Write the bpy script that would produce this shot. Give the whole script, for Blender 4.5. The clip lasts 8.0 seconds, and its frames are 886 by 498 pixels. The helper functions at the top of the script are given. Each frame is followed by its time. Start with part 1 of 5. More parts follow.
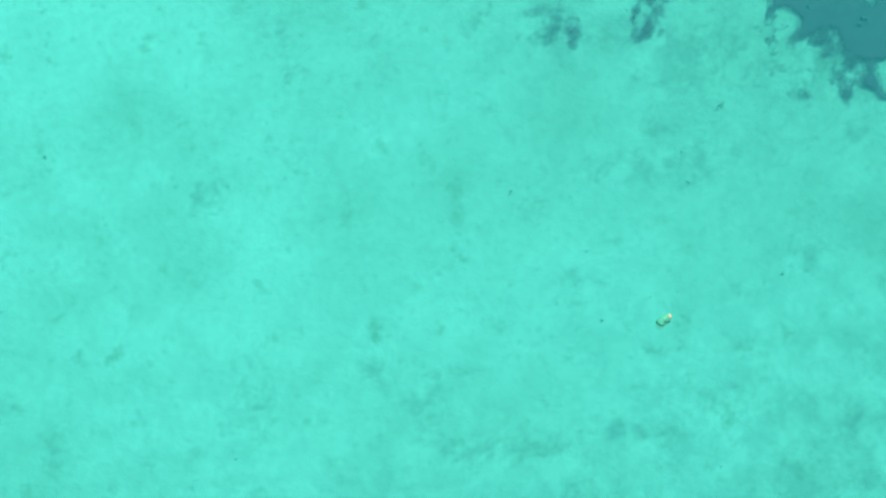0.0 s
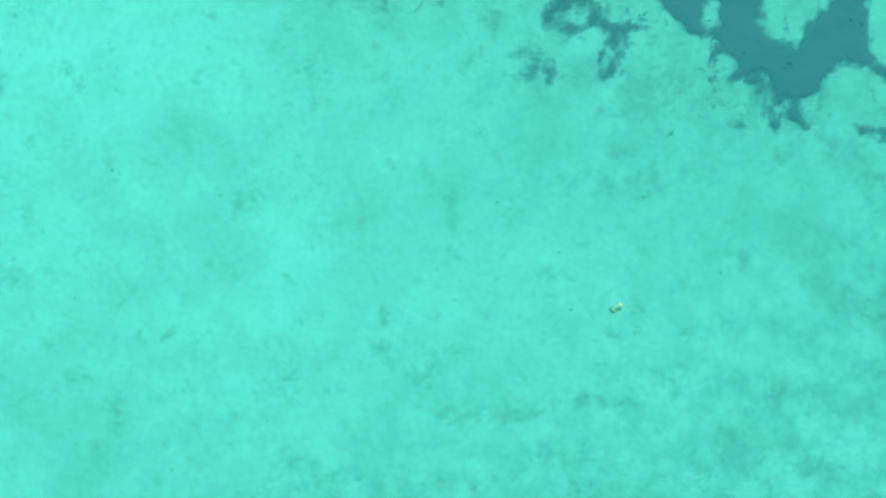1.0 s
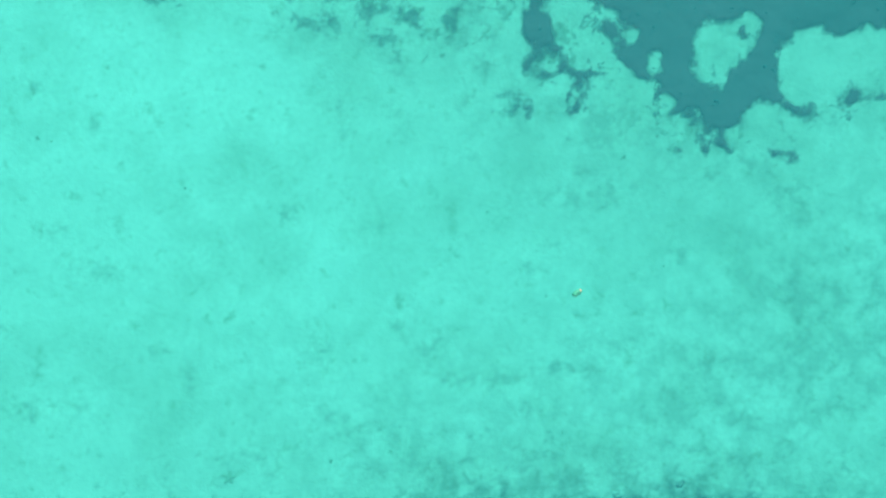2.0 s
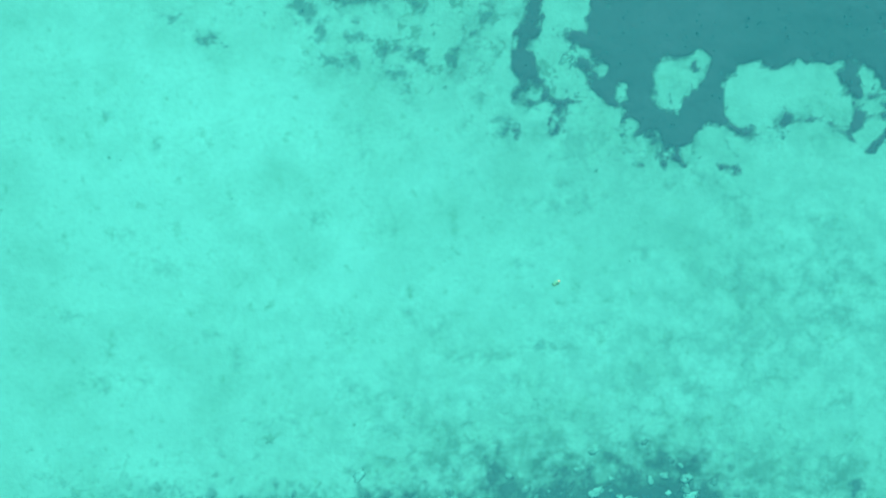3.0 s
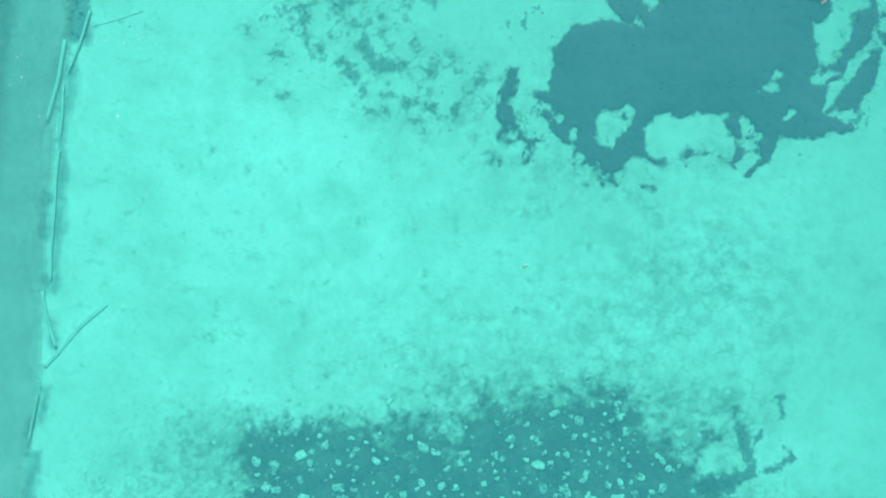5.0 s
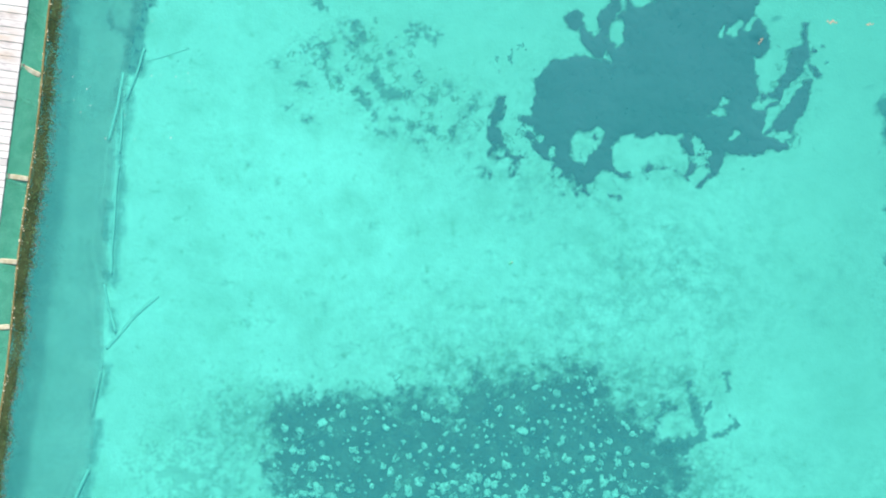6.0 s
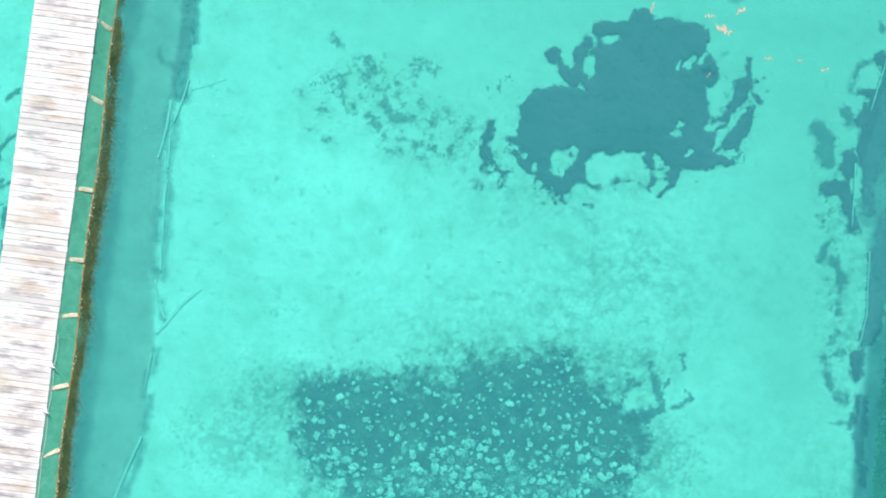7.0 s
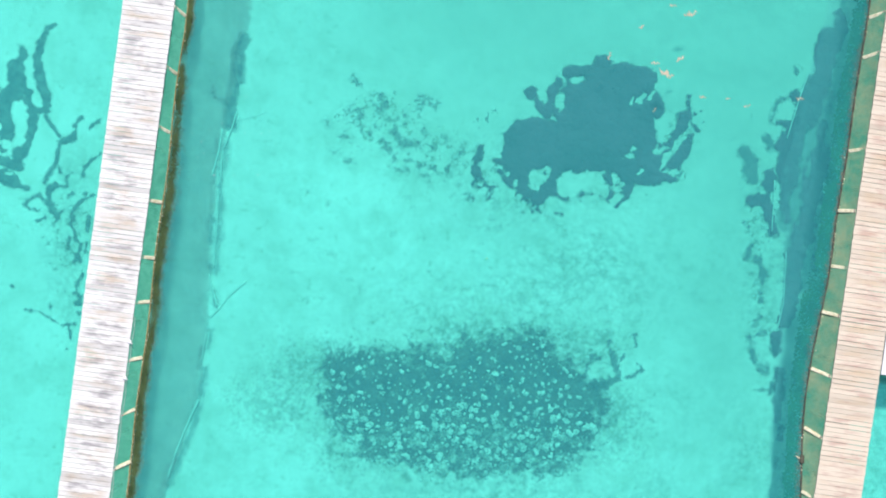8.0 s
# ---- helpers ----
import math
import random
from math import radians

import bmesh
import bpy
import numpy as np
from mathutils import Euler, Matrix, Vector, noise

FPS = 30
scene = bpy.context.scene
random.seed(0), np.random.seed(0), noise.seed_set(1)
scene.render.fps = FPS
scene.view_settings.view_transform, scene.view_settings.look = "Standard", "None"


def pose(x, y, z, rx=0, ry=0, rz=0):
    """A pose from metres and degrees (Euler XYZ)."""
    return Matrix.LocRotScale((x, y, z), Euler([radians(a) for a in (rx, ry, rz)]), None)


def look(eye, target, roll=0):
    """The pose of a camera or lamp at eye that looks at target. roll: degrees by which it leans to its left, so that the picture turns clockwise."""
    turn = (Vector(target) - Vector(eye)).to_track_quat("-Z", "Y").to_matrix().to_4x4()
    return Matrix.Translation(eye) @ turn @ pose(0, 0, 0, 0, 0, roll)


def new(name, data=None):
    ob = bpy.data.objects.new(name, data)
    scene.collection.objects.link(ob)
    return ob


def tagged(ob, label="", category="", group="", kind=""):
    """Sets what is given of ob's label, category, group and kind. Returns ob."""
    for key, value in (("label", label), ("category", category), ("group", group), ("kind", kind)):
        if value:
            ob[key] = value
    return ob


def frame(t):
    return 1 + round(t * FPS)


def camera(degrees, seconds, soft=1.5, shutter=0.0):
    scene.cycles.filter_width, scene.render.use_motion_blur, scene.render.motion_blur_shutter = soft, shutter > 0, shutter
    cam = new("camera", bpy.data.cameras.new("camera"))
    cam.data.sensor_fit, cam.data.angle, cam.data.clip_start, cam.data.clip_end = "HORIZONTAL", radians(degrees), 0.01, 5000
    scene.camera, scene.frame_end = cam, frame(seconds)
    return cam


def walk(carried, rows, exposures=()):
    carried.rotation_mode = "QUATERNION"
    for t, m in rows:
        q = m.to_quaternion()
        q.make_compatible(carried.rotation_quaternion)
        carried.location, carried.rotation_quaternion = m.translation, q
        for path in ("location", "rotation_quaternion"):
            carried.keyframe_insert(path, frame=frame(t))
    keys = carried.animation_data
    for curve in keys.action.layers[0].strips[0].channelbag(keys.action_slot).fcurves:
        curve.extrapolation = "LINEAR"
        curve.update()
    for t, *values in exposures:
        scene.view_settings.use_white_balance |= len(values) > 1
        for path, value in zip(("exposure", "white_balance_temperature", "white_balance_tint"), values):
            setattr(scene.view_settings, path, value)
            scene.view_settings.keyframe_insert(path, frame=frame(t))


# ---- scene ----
# The world: y runs along the two boardwalks, z = 0 is the water's surface, the sea bed lies at BED.
BED = -2.6
cam = camera(40.0, 8.0, soft=1.9)
ROWS = [
    (0.0, 0.077, 0.214, 13.017, 7.82),
    (0.5, 0.184, 0.211, 14.006, 8.56),
    (1.0, 0.114, 0.223, 16.299, 8.42),
    (1.5, 0.108, 0.205, 19.077, 8.20),
    (2.0, 0.071, 0.212, 21.454, 8.10),
    (2.5, 0.033, 0.200, 23.895, 8.00),
    (3.0, -0.006, 0.179, 26.351, 7.80),
    (3.5, -0.109, 0.089, 29.301, 7.76),
    (4.0, -0.123, 0.024, 32.404, 7.73),
    (4.5, -0.159, -0.037, 35.423, 8.02),
    (5.0, -0.152, -0.042, 38.831, 8.00),
    (5.5, -0.138, -0.046, 42.558, 8.00),
    (6.0, -0.117, -0.047, 46.528, 7.97),
    (6.5, -0.097, -0.022, 50.682, 7.92),
    (7.0, -0.074, -0.016, 55.344, 7.95),
    (7.5, -0.034, -0.034, 61.233, 7.94),
    (8.0, 0.000, 0.000, 69.201, 8.00),
]
walk(cam, [(t, pose(x, y, z, 0, 0, turn)) for t, x, y, z, turn in ROWS],
     exposures=[(0.0, 0.20, 6650, 5), (3.0, 0.25, 6620, 7), (4.5, 0.32, 6600, 11), (6.0, 0.43, 6650, 15), (7.5, 0.44, 6550, 16), (8.0, 0.38, 6500, 17)])

# ---- light ----
SUN_UP, SUN_TURN = 59.0, 358.0
world = bpy.data.worlds.new("sky")
scene.world = world
world.use_nodes = True
wn = world.node_tree.nodes
sky = wn.new("ShaderNodeTexSky")
sky.sky_type = "NISHITA"
sky.sun_disc = False
sky.sun_elevation, sky.sun_rotation = radians(SUN_UP), radians(SUN_TURN)
wn["Background"].inputs["Strength"].default_value = 0.1
world.node_tree.links.new(sky.outputs[0], wn["Background"].inputs["Color"])
sun_data = bpy.data.lights.new("sun", "SUN")
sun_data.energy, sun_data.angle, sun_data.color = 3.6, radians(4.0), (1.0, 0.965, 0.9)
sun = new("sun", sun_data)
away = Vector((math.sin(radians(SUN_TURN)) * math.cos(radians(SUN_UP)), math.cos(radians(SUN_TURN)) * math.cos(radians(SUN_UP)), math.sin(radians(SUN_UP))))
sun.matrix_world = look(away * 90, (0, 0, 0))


# ---- materials ----
def material(name):
    m = bpy.data.materials.new(name)
    m.use_nodes = True
    t = m.node_tree
    return m, t, t.nodes["Principled BSDF"]


def link(t, a, b):
    t.links.new(a, b)


def noise_node(t, scale, detail=4.0, rough=0.55, vector=None):
    n = t.nodes.new("ShaderNodeTexNoise")
    n.inputs["Scale"].default_value, n.inputs["Detail"].default_value, n.inputs["Roughness"].default_value = scale, detail, rough
    if vector:
        link(t, vector, n.inputs["Vector"])
    return n.outputs["Fac"]


def ramp(t, fac, *stops):
    r = t.nodes.new("ShaderNodeValToRGB")
    while len(r.color_ramp.elements) < len(stops):
        r.color_ramp.elements.new(0.5)
    for e, (at, colour) in zip(r.color_ramp.elements, stops):
        e.position, e.color = at, (*colour, 1) if len(colour) == 3 else colour
    link(t, fac, r.inputs["Fac"])
    return r.outputs["Color"]


def grey(v):
    return (v, v, v)


def mix(t, fac, a, b, how="MIX"):
    n = t.nodes.new("ShaderNodeMix")
    n.data_type, n.blend_type = "RGBA", how
    for socket, value in ((n.inputs[0], fac), (n.inputs[6], a), (n.inputs[7], b)):
        if isinstance(value, bpy.types.NodeSocket):
            link(t, value, socket)
        elif isinstance(value, (int, float)):
            socket.default_value = value
        else:
            socket.default_value = (*value, 1)
    return n.outputs[2]


def times(t, a, b, how="MULTIPLY"):
    n = t.nodes.new("ShaderNodeMath")
    n.operation = how
    for socket, value in zip(n.inputs, (a, b)):
        if isinstance(value, bpy.types.NodeSocket):
            link(t, value, socket)
        else:
            socket.default_value = value
    return n.outputs[0]


def place(t, kind="Object", scale=(1, 1, 1)):
    c = t.nodes.new("ShaderNodeTexCoord")
    m = t.nodes.new("ShaderNodeMapping")
    m.inputs["Scale"].default_value = scale
    link(t, c.outputs[kind], m.inputs["Vector"])
    return m.outputs["Vector"]


def ground_place(t, scale=(1, 1, 1)):
    g = t.nodes.new("ShaderNodeNewGeometry")
    m = t.nodes.new("ShaderNodeMapping")
    m.inputs["Scale"].default_value = scale
    link(t, g.outputs["Position"], m.inputs["Vector"])
    return m.outputs["Vector"]


def attribute(t, name):
    a = t.nodes.new("ShaderNodeAttribute")
    a.attribute_name = name
    return a.outputs["Fac"]


def bump(t, b, height, strength, distance):
    n = t.nodes.new("ShaderNodeBump")
    n.inputs["Strength"].default_value, n.inputs["Distance"].default_value = strength, distance
    link(t, height, n.inputs["Height"])
    link(t, n.outputs["Normal"], b.inputs["Normal"])


def sand_material():
    m, t, b = material("pale sand")
    p = ground_place(t)
    broad = ramp(t, noise_node(t, 0.16, 3, 0.5, p), (0.36, grey(0.0)), (0.66, grey(1.0)))
    sand = mix(t, broad, (0.83, 0.81, 0.74), (0.92, 0.91, 0.86))
    film = mix(t, noise_node(t, 1.3, 5, 0.6, p), (0.40, 0.44, 0.31), (0.52, 0.54, 0.41))
    cloud = ramp(t, noise_node(t, 0.55, 6, 0.62, p), (0.44, grey(0.0)), (0.72, grey(0.5)))
    speck = ramp(t, noise_node(t, 2.6, 6, 0.66, p), (0.58, grey(0.0)), (0.72, grey(0.7)))
    c = mix(t, cloud, sand, film)
    c = mix(t, speck, c, film)
    fleck = ramp(t, noise_node(t, 6.5, 4, 0.6, p), (0.60, grey(0.0)), (0.74, grey(0.5)))
    c = mix(t, fleck, c, film)
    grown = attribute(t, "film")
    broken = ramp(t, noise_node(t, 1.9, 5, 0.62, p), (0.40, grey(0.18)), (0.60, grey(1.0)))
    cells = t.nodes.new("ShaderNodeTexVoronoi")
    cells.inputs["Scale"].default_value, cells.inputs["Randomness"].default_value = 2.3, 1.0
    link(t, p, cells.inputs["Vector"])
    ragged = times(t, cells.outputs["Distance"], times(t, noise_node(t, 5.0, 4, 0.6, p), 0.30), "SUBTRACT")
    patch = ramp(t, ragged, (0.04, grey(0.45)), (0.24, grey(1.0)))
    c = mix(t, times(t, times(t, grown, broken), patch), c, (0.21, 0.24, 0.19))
    # Broad areas of the sand are mixed towards a duller grey-green.
    c = mix(t, times(t, attribute(t, "dull_tone"), 0.85), c, mix(t, noise_node(t, 0.5, 4, 0.6, p), (0.46, 0.50, 0.42), (0.62, 0.64, 0.55)))
    grain = noise_node(t, 9.0, 3, 0.6, p)
    c = mix(t, 0.16, c, ramp(t, grain, (0.3, grey(0.35)), (0.7, grey(1.0))), "MULTIPLY")
    link(t, c, b.inputs["Base Color"])
    b.inputs["Roughness"].default_value = 0.95
    b.inputs["Specular IOR Level"].default_value = 0.1
    bump(t, b, grain, 0.35, 0.05)
    return m


def water_material():
    m = bpy.data.materials.new("clear turquoise sea water")
    m.use_nodes = True
    t = m.node_tree
    t.nodes.remove(t.nodes["Principled BSDF"])
    out = t.nodes["Material Output"]
    clear = t.nodes.new("ShaderNodeBsdfTransparent")
    clear.inputs["Color"].default_value = (0.39, 0.975, 0.895, 1)
    murk = t.nodes.new("ShaderNodeBsdfDiffuse")
    murk.inputs["Color"].default_value = (0.03, 0.46, 0.50, 1)
    body = t.nodes.new("ShaderNodeMixShader")
    body.inputs[0].default_value = 0.27
    link(t, clear.outputs[0], body.inputs[1])
    link(t, murk.outputs[0], body.inputs[2])
    gloss = t.nodes.new("ShaderNodeBsdfGlossy")
    gloss.inputs["Roughness"].default_value = 0.06
    fres = t.nodes.new("ShaderNodeFresnel")
    fres.inputs["IOR"].default_value = 1.33
    p = ground_place(t, (1.0, 1.6, 1.0))
    bn = t.nodes.new("ShaderNodeBump")
    bn.inputs["Strength"].default_value, bn.inputs["Distance"].default_value = 0.35, 0.06
    link(t, noise_node(t, 1.8, 5, 0.55, p), bn.inputs["Height"])
    link(t, bn.outputs["Normal"], gloss.inputs["Normal"])
    link(t, bn.outputs["Normal"], fres.inputs["Normal"])
    both = t.nodes.new("ShaderNodeMixShader")
    link(t, fres.outputs[0], both.inputs[0])
    link(t, body.outputs[0], both.inputs[1])
    link(t, gloss.outputs[0], both.inputs[2])
    link(t, both.outputs[0], out.inputs["Surface"])
    return m


def plank_material(name, pale, worn, stain, warm, half, amount):
    """Weathered boards: bleached towards their ends, stained where people walk, each board a little different."""
    m, t, b = material(name)
    own = t.nodes.new("ShaderNodeObjectInfo").outputs["Random"]
    grain = noise_node(t, 1.0, 6, 0.7, ground_place(t, (1.3, 24.0, 1.0)))
    c = mix(t, ramp(t, grain, (0.38, grey(0.0)), (0.70, grey(0.75))), pale, worn)
    split = t.nodes.new("ShaderNodeSeparateXYZ")
    link(t, place(t), split.inputs[0])
    across = times(t, times(t, split.outputs["X"], 0.0, "ABSOLUTE"), half, "DIVIDE")
    trodden = ramp(t, across, (0.0, grey(1.0)), (0.62, grey(0.85)), (0.96, grey(0.12)))
    shift = times(t, times(t, own, 0.5, "SUBTRACT"), 0.10)
    tan = noise_node(t, 1.0, 5, 0.62, ground_place(t, (0.40, 1.5, 3.0)))
    tan = times(t, ramp(t, times(t, tan, shift, "SUBTRACT"), (0.50, grey(0.0)), (0.66, grey(0.75))), trodden)
    c = mix(t, tan, c, warm)
    blotch = noise_node(t, 1.0, 6, 0.68, ground_place(t, (0.55, 2.3, 1.0)))
    blotch = times(t, ramp(t, times(t, blotch, shift, "ADD"), (0.49, grey(0.0)), (0.66, grey(amount))), trodden)
    c = mix(t, blotch, c, stain)
    thin = noise_node(t, 1.0, 5, 0.7, ground_place(t, (0.8, 9.0, 1.0)))
    c = mix(t, times(t, ramp(t, thin, (0.58, grey(0.0)), (0.72, grey(0.6))), trodden), c, stain)
    c = mix(t, 1.0, c, ramp(t, own, (0.0, grey(0.74)), (0.12, grey(0.88)), (0.45, grey(0.97)), (1.0, grey(1.0))), "MULTIPLY")
    link(t, c, b.inputs["Base Color"])
    b.inputs["Roughness"].default_value = 0.85
    bump(t, b, grain, 0.4, 0.01)
    return m


def mottled(name, dark, light, scale=6.0, rough=0.85, relief=0.02):
    m, t, b = material(name)
    n = noise_node(t, scale, 5, 0.62, ground_place(t))
    fine = noise_node(t, scale * 6, 3, 0.6, ground_place(t))
    c = mix(t, ramp(t, n, (0.35, grey(0.0)), (0.66, grey(1.0))), dark, light)
    c = mix(t, 0.4, c, ramp(t, fine, (0.3, grey(0.55)), (0.7, grey(1.0))), "MULTIPLY")
    link(t, c, b.inputs["Base Color"])
    b.inputs["Roughness"].default_value = rough
    b.inputs["Specular IOR Level"].default_value = 0.25
    bump(t, b, n, 0.5, relief)
    return m


def weed_material(name, dark, light, scale, grain, most):
    """Silted weed that thins out where its cover attribute falls off."""
    m, t, b = material(name)
    p = ground_place(t)
    c = mix(t, ramp(t, noise_node(t, scale, 5, 0.62, p), (0.35, grey(0.0)), (0.66, grey(1.0))), dark, light)
    streak = noise_node(t, 1.0, 5, 0.65, ground_place(t, (1.3, 5.0, 1.0)))
    c = mix(t, 0.3, c, ramp(t, streak, (0.3, grey(0.62)), (0.7, grey(1.0))), "MULTIPLY")
    link(t, c, b.inputs["Base Color"])
    gaps = ramp(t, noise_node(t, grain, 6, 0.68, p), (0.30, grey(0.0)), (0.70, grey(0.46)))
    left = times(t, attribute(t, "cover"), gaps, "SUBTRACT")
    link(t, ramp(t, left, (0.0, grey(0.0)), (0.54, grey(most))), b.inputs["Alpha"])
    b.inputs["Roughness"].default_value = 0.9
    b.inputs["Specular IOR Level"].default_value = 0.15
    return m


def leaf_material(name, dark, light, spread=0.6):
    m, t, b = material(name)
    g = t.nodes.new("ShaderNodeNewGeometry")
    n = noise_node(t, 0.9, 5, 0.6, ground_place(t))
    c = mix(t, ramp(t, n, (0.34, grey(0.0)), (0.66, grey(1.0))), dark, light)
    c = mix(t, 0.5, c, ramp(t, g.outputs["Random Per Island"], (0.0, grey(spread)), (1.0, grey(1.0))), "MULTIPLY")
    link(t, c, b.inputs["Base Color"])
    b.inputs["Roughness"].default_value = 0.8
    b.inputs["Specular IOR Level"].default_value = 0.2
    return m


def stone_material(name, by):
    m, t, b = material(name)
    n = noise_node(t, 5.0, 5, 0.65, ground_place(t))
    c = mix(t, ramp(t, n, (0.36, grey(0.0)), (0.64, grey(1.0))), (0.52, 0.54, 0.49), (0.86, 0.85, 0.80))
    if by == "Object":
        own = t.nodes.new("ShaderNodeObjectInfo").outputs["Random"]
    else:
        own = t.nodes.new("ShaderNodeNewGeometry").outputs["Random Per Island"]
    c = mix(t, 1.0, c, ramp(t, own, (0.0, grey(0.62)), (0.3, grey(0.86)), (0.6, grey(0.98)), (1.0, grey(1.0))), "MULTIPLY")
    link(t, c, b.inputs["Base Color"])
    b.inputs["Roughness"].default_value = 0.95
    b.inputs["Specular IOR Level"].default_value = 0.1
    bump(t, b, n, 0.6, 0.04)
    worn = noise_node(t, 7.0, 5, 0.7, ground_place(t))
    link(t, ramp(t, worn, (0.34, grey(0.0)), (0.50, grey(1.0))), b.inputs["Alpha"])
    return m


SAND = sand_material()
WATER = water_material()
BLEACHED = plank_material("bleached boards", (0.74, 0.74, 0.70), (0.58, 0.575, 0.545), (0.26, 0.245, 0.25), (0.52, 0.42, 0.30), 1.44, 0.9)
REDDISH = plank_material("reddish boards", (0.66, 0.585, 0.46), (0.55, 0.47, 0.37), (0.44, 0.29, 0.235), (0.58, 0.45, 0.30), 1.31, 0.75)
TIMBER = mottled("old timber", (0.22, 0.19, 0.15), (0.38, 0.33, 0.27), 3.0)
STRUT = mottled("pale weathered timber", (0.56, 0.50, 0.30), (0.84, 0.80, 0.60), 5.0)
GRASS_MAT = weed_material("silted seagrass", (0.160, 0.116, 0.134), (0.250, 0.143, 0.180), 0.28, 4.6, 1.0)
STONY_MAT = weed_material("silted seagrass between stones", (0.15, 0.125, 0.128), (0.245, 0.218, 0.205), 1.1, 2.2, 1.0)
SPARSE_MAT = weed_material("thin broken weed", (0.17, 0.185, 0.19), (0.27, 0.28, 0.27), 1.6, 3.4, 0.49)
FAINT_MAT = weed_material("faint weed film", (0.25, 0.30, 0.22), (0.42, 0.46, 0.34), 2.2, 3.0, 0.42)
SOFT_MAT = weed_material("half-buried seagrass", (0.17, 0.165, 0.18), (0.25, 0.24, 0.25), 1.2, 3.0, 0.59)
HAZY_MAT = weed_material("hazy weed smudges", (0.25, 0.30, 0.22), (0.42, 0.46, 0.34), 2.2, 6.0, 0.20)
DIM_MAT = weed_material("dim layer and silted weed", (0.17, 0.185, 0.19), (0.27, 0.28, 0.27), 1.6, 2.2, 0.42)
THIN_MAT = weed_material("thin silted weed", (0.16, 0.175, 0.18), (0.27, 0.28, 0.27), 1.6, 3.4, 0.9)
BLADES = leaf_material("seagrass blades", (0.14, 0.15, 0.175), (0.18, 0.185, 0.21), 0.8)
WEED = leaf_material("drab weed", (0.38, 0.41, 0.33), (0.56, 0.58, 0.47))
ORANGE = leaf_material("orange weed", (0.46, 0.38, 0.27), (0.62, 0.52, 0.39))
STONE = stone_material("pale limestone", "Object")
RUBBLE = stone_material("pale limestone rubble", "Island")
GREEN_MESH = mottled("green mesh", (0.08, 0.46, 0.30), (0.14, 0.60, 0.41), 2.2)
TAN_MESH = mottled("faded green and tan mesh", (0.08, 0.37, 0.24), (0.33, 0.45, 0.27), 1.0)
NET_TWINE = mottled("silted net twine", (0.57, 0.38, 0.35), (0.83, 0.58, 0.52), 0.9)
DARK_TWINE = mottled("mauve silted net twine", (0.84, 0.70, 0.76), (0.96, 0.82, 0.88), 0.9)
ALGAE = leaf_material("brown algae", (0.042, 0.076, 0.030), (0.095, 0.138, 0.056), 0.6)
SILTED_ALGAE = leaf_material("grey silted algae", (0.15, 0.145, 0.095), (0.27, 0.245, 0.18), 0.7)
DARK_ALGAE = leaf_material("dark green algae", (0.045, 0.10, 0.032), (0.10, 0.19, 0.065))
GREEN_ALGAE = leaf_material("green algae", (0.06, 0.16, 0.06), (0.14, 0.27, 0.11))
PIPE_BROWN = mottled("overgrown float line", (0.16, 0.15, 0.06), (0.34, 0.29, 0.13), 3.0)
PIPE_BLACK = mottled("black overgrown float pipe", (0.03, 0.032, 0.026), (0.13, 0.125, 0.09), 3.0)
POLE = mottled("silted pole", (0.66, 0.66, 0.61), (0.82, 0.81, 0.75), 2.0)
TOY_GREEN = mottled("green plastic", (0.06, 0.50, 0.30), (0.14, 0.64, 0.43), 9.0, 0.4, 0.002)
WHITE = mottled("white panel", (0.80, 0.80, 0.79), (0.86, 0.86, 0.85), 2.0, 0.5, 0.002)


# ---- mesh helpers ----
def mesh_object(name, verts, faces, mat, parent=None, label="", smooth=False):
    me = bpy.data.meshes.new(name)
    me.from_pydata([tuple(v) for v in verts], [], [tuple(f) for f in faces])
    me.materials.append(mat)
    if smooth:
        me.polygons.foreach_set("use_smooth", [True] * len(me.polygons))
    me.update()
    ob = new(name, me)
    ob.parent = parent
    return tagged(ob, label)


def part(name, bm, mat, parent, label="", smooth=False):
    me = bpy.data.meshes.new(name)
    bm.to_mesh(me)
    bm.free()
    me.materials.append(mat)
    if smooth:
        me.polygons.foreach_set("use_smooth", [True] * len(me.polygons))
    ob = new(name, me)
    ob.parent = parent
    return tagged(ob, label)


def thing(name, label, category, x=0.0, y=0.0, z=0.0, group=""):
    return_ob = new(name)
    return_ob.matrix_basis = pose(x, y, z)
    return_ob.empty_display_size = 0.2
    return tagged(return_ob, label, category, group)


def box_bm(sx, sy, sz, bevel=0.01, at=(0, 0, 0)):
    bm = bmesh.new()
    bmesh.ops.create_cube(bm, size=1.0, matrix=Matrix.Translation(at) @ Matrix.Diagonal((sx, sy, sz, 1)))
    if bevel:
        bmesh.ops.bevel(bm, geom=bm.edges[:], offset=bevel, segments=1, affect="EDGES")
    return bm


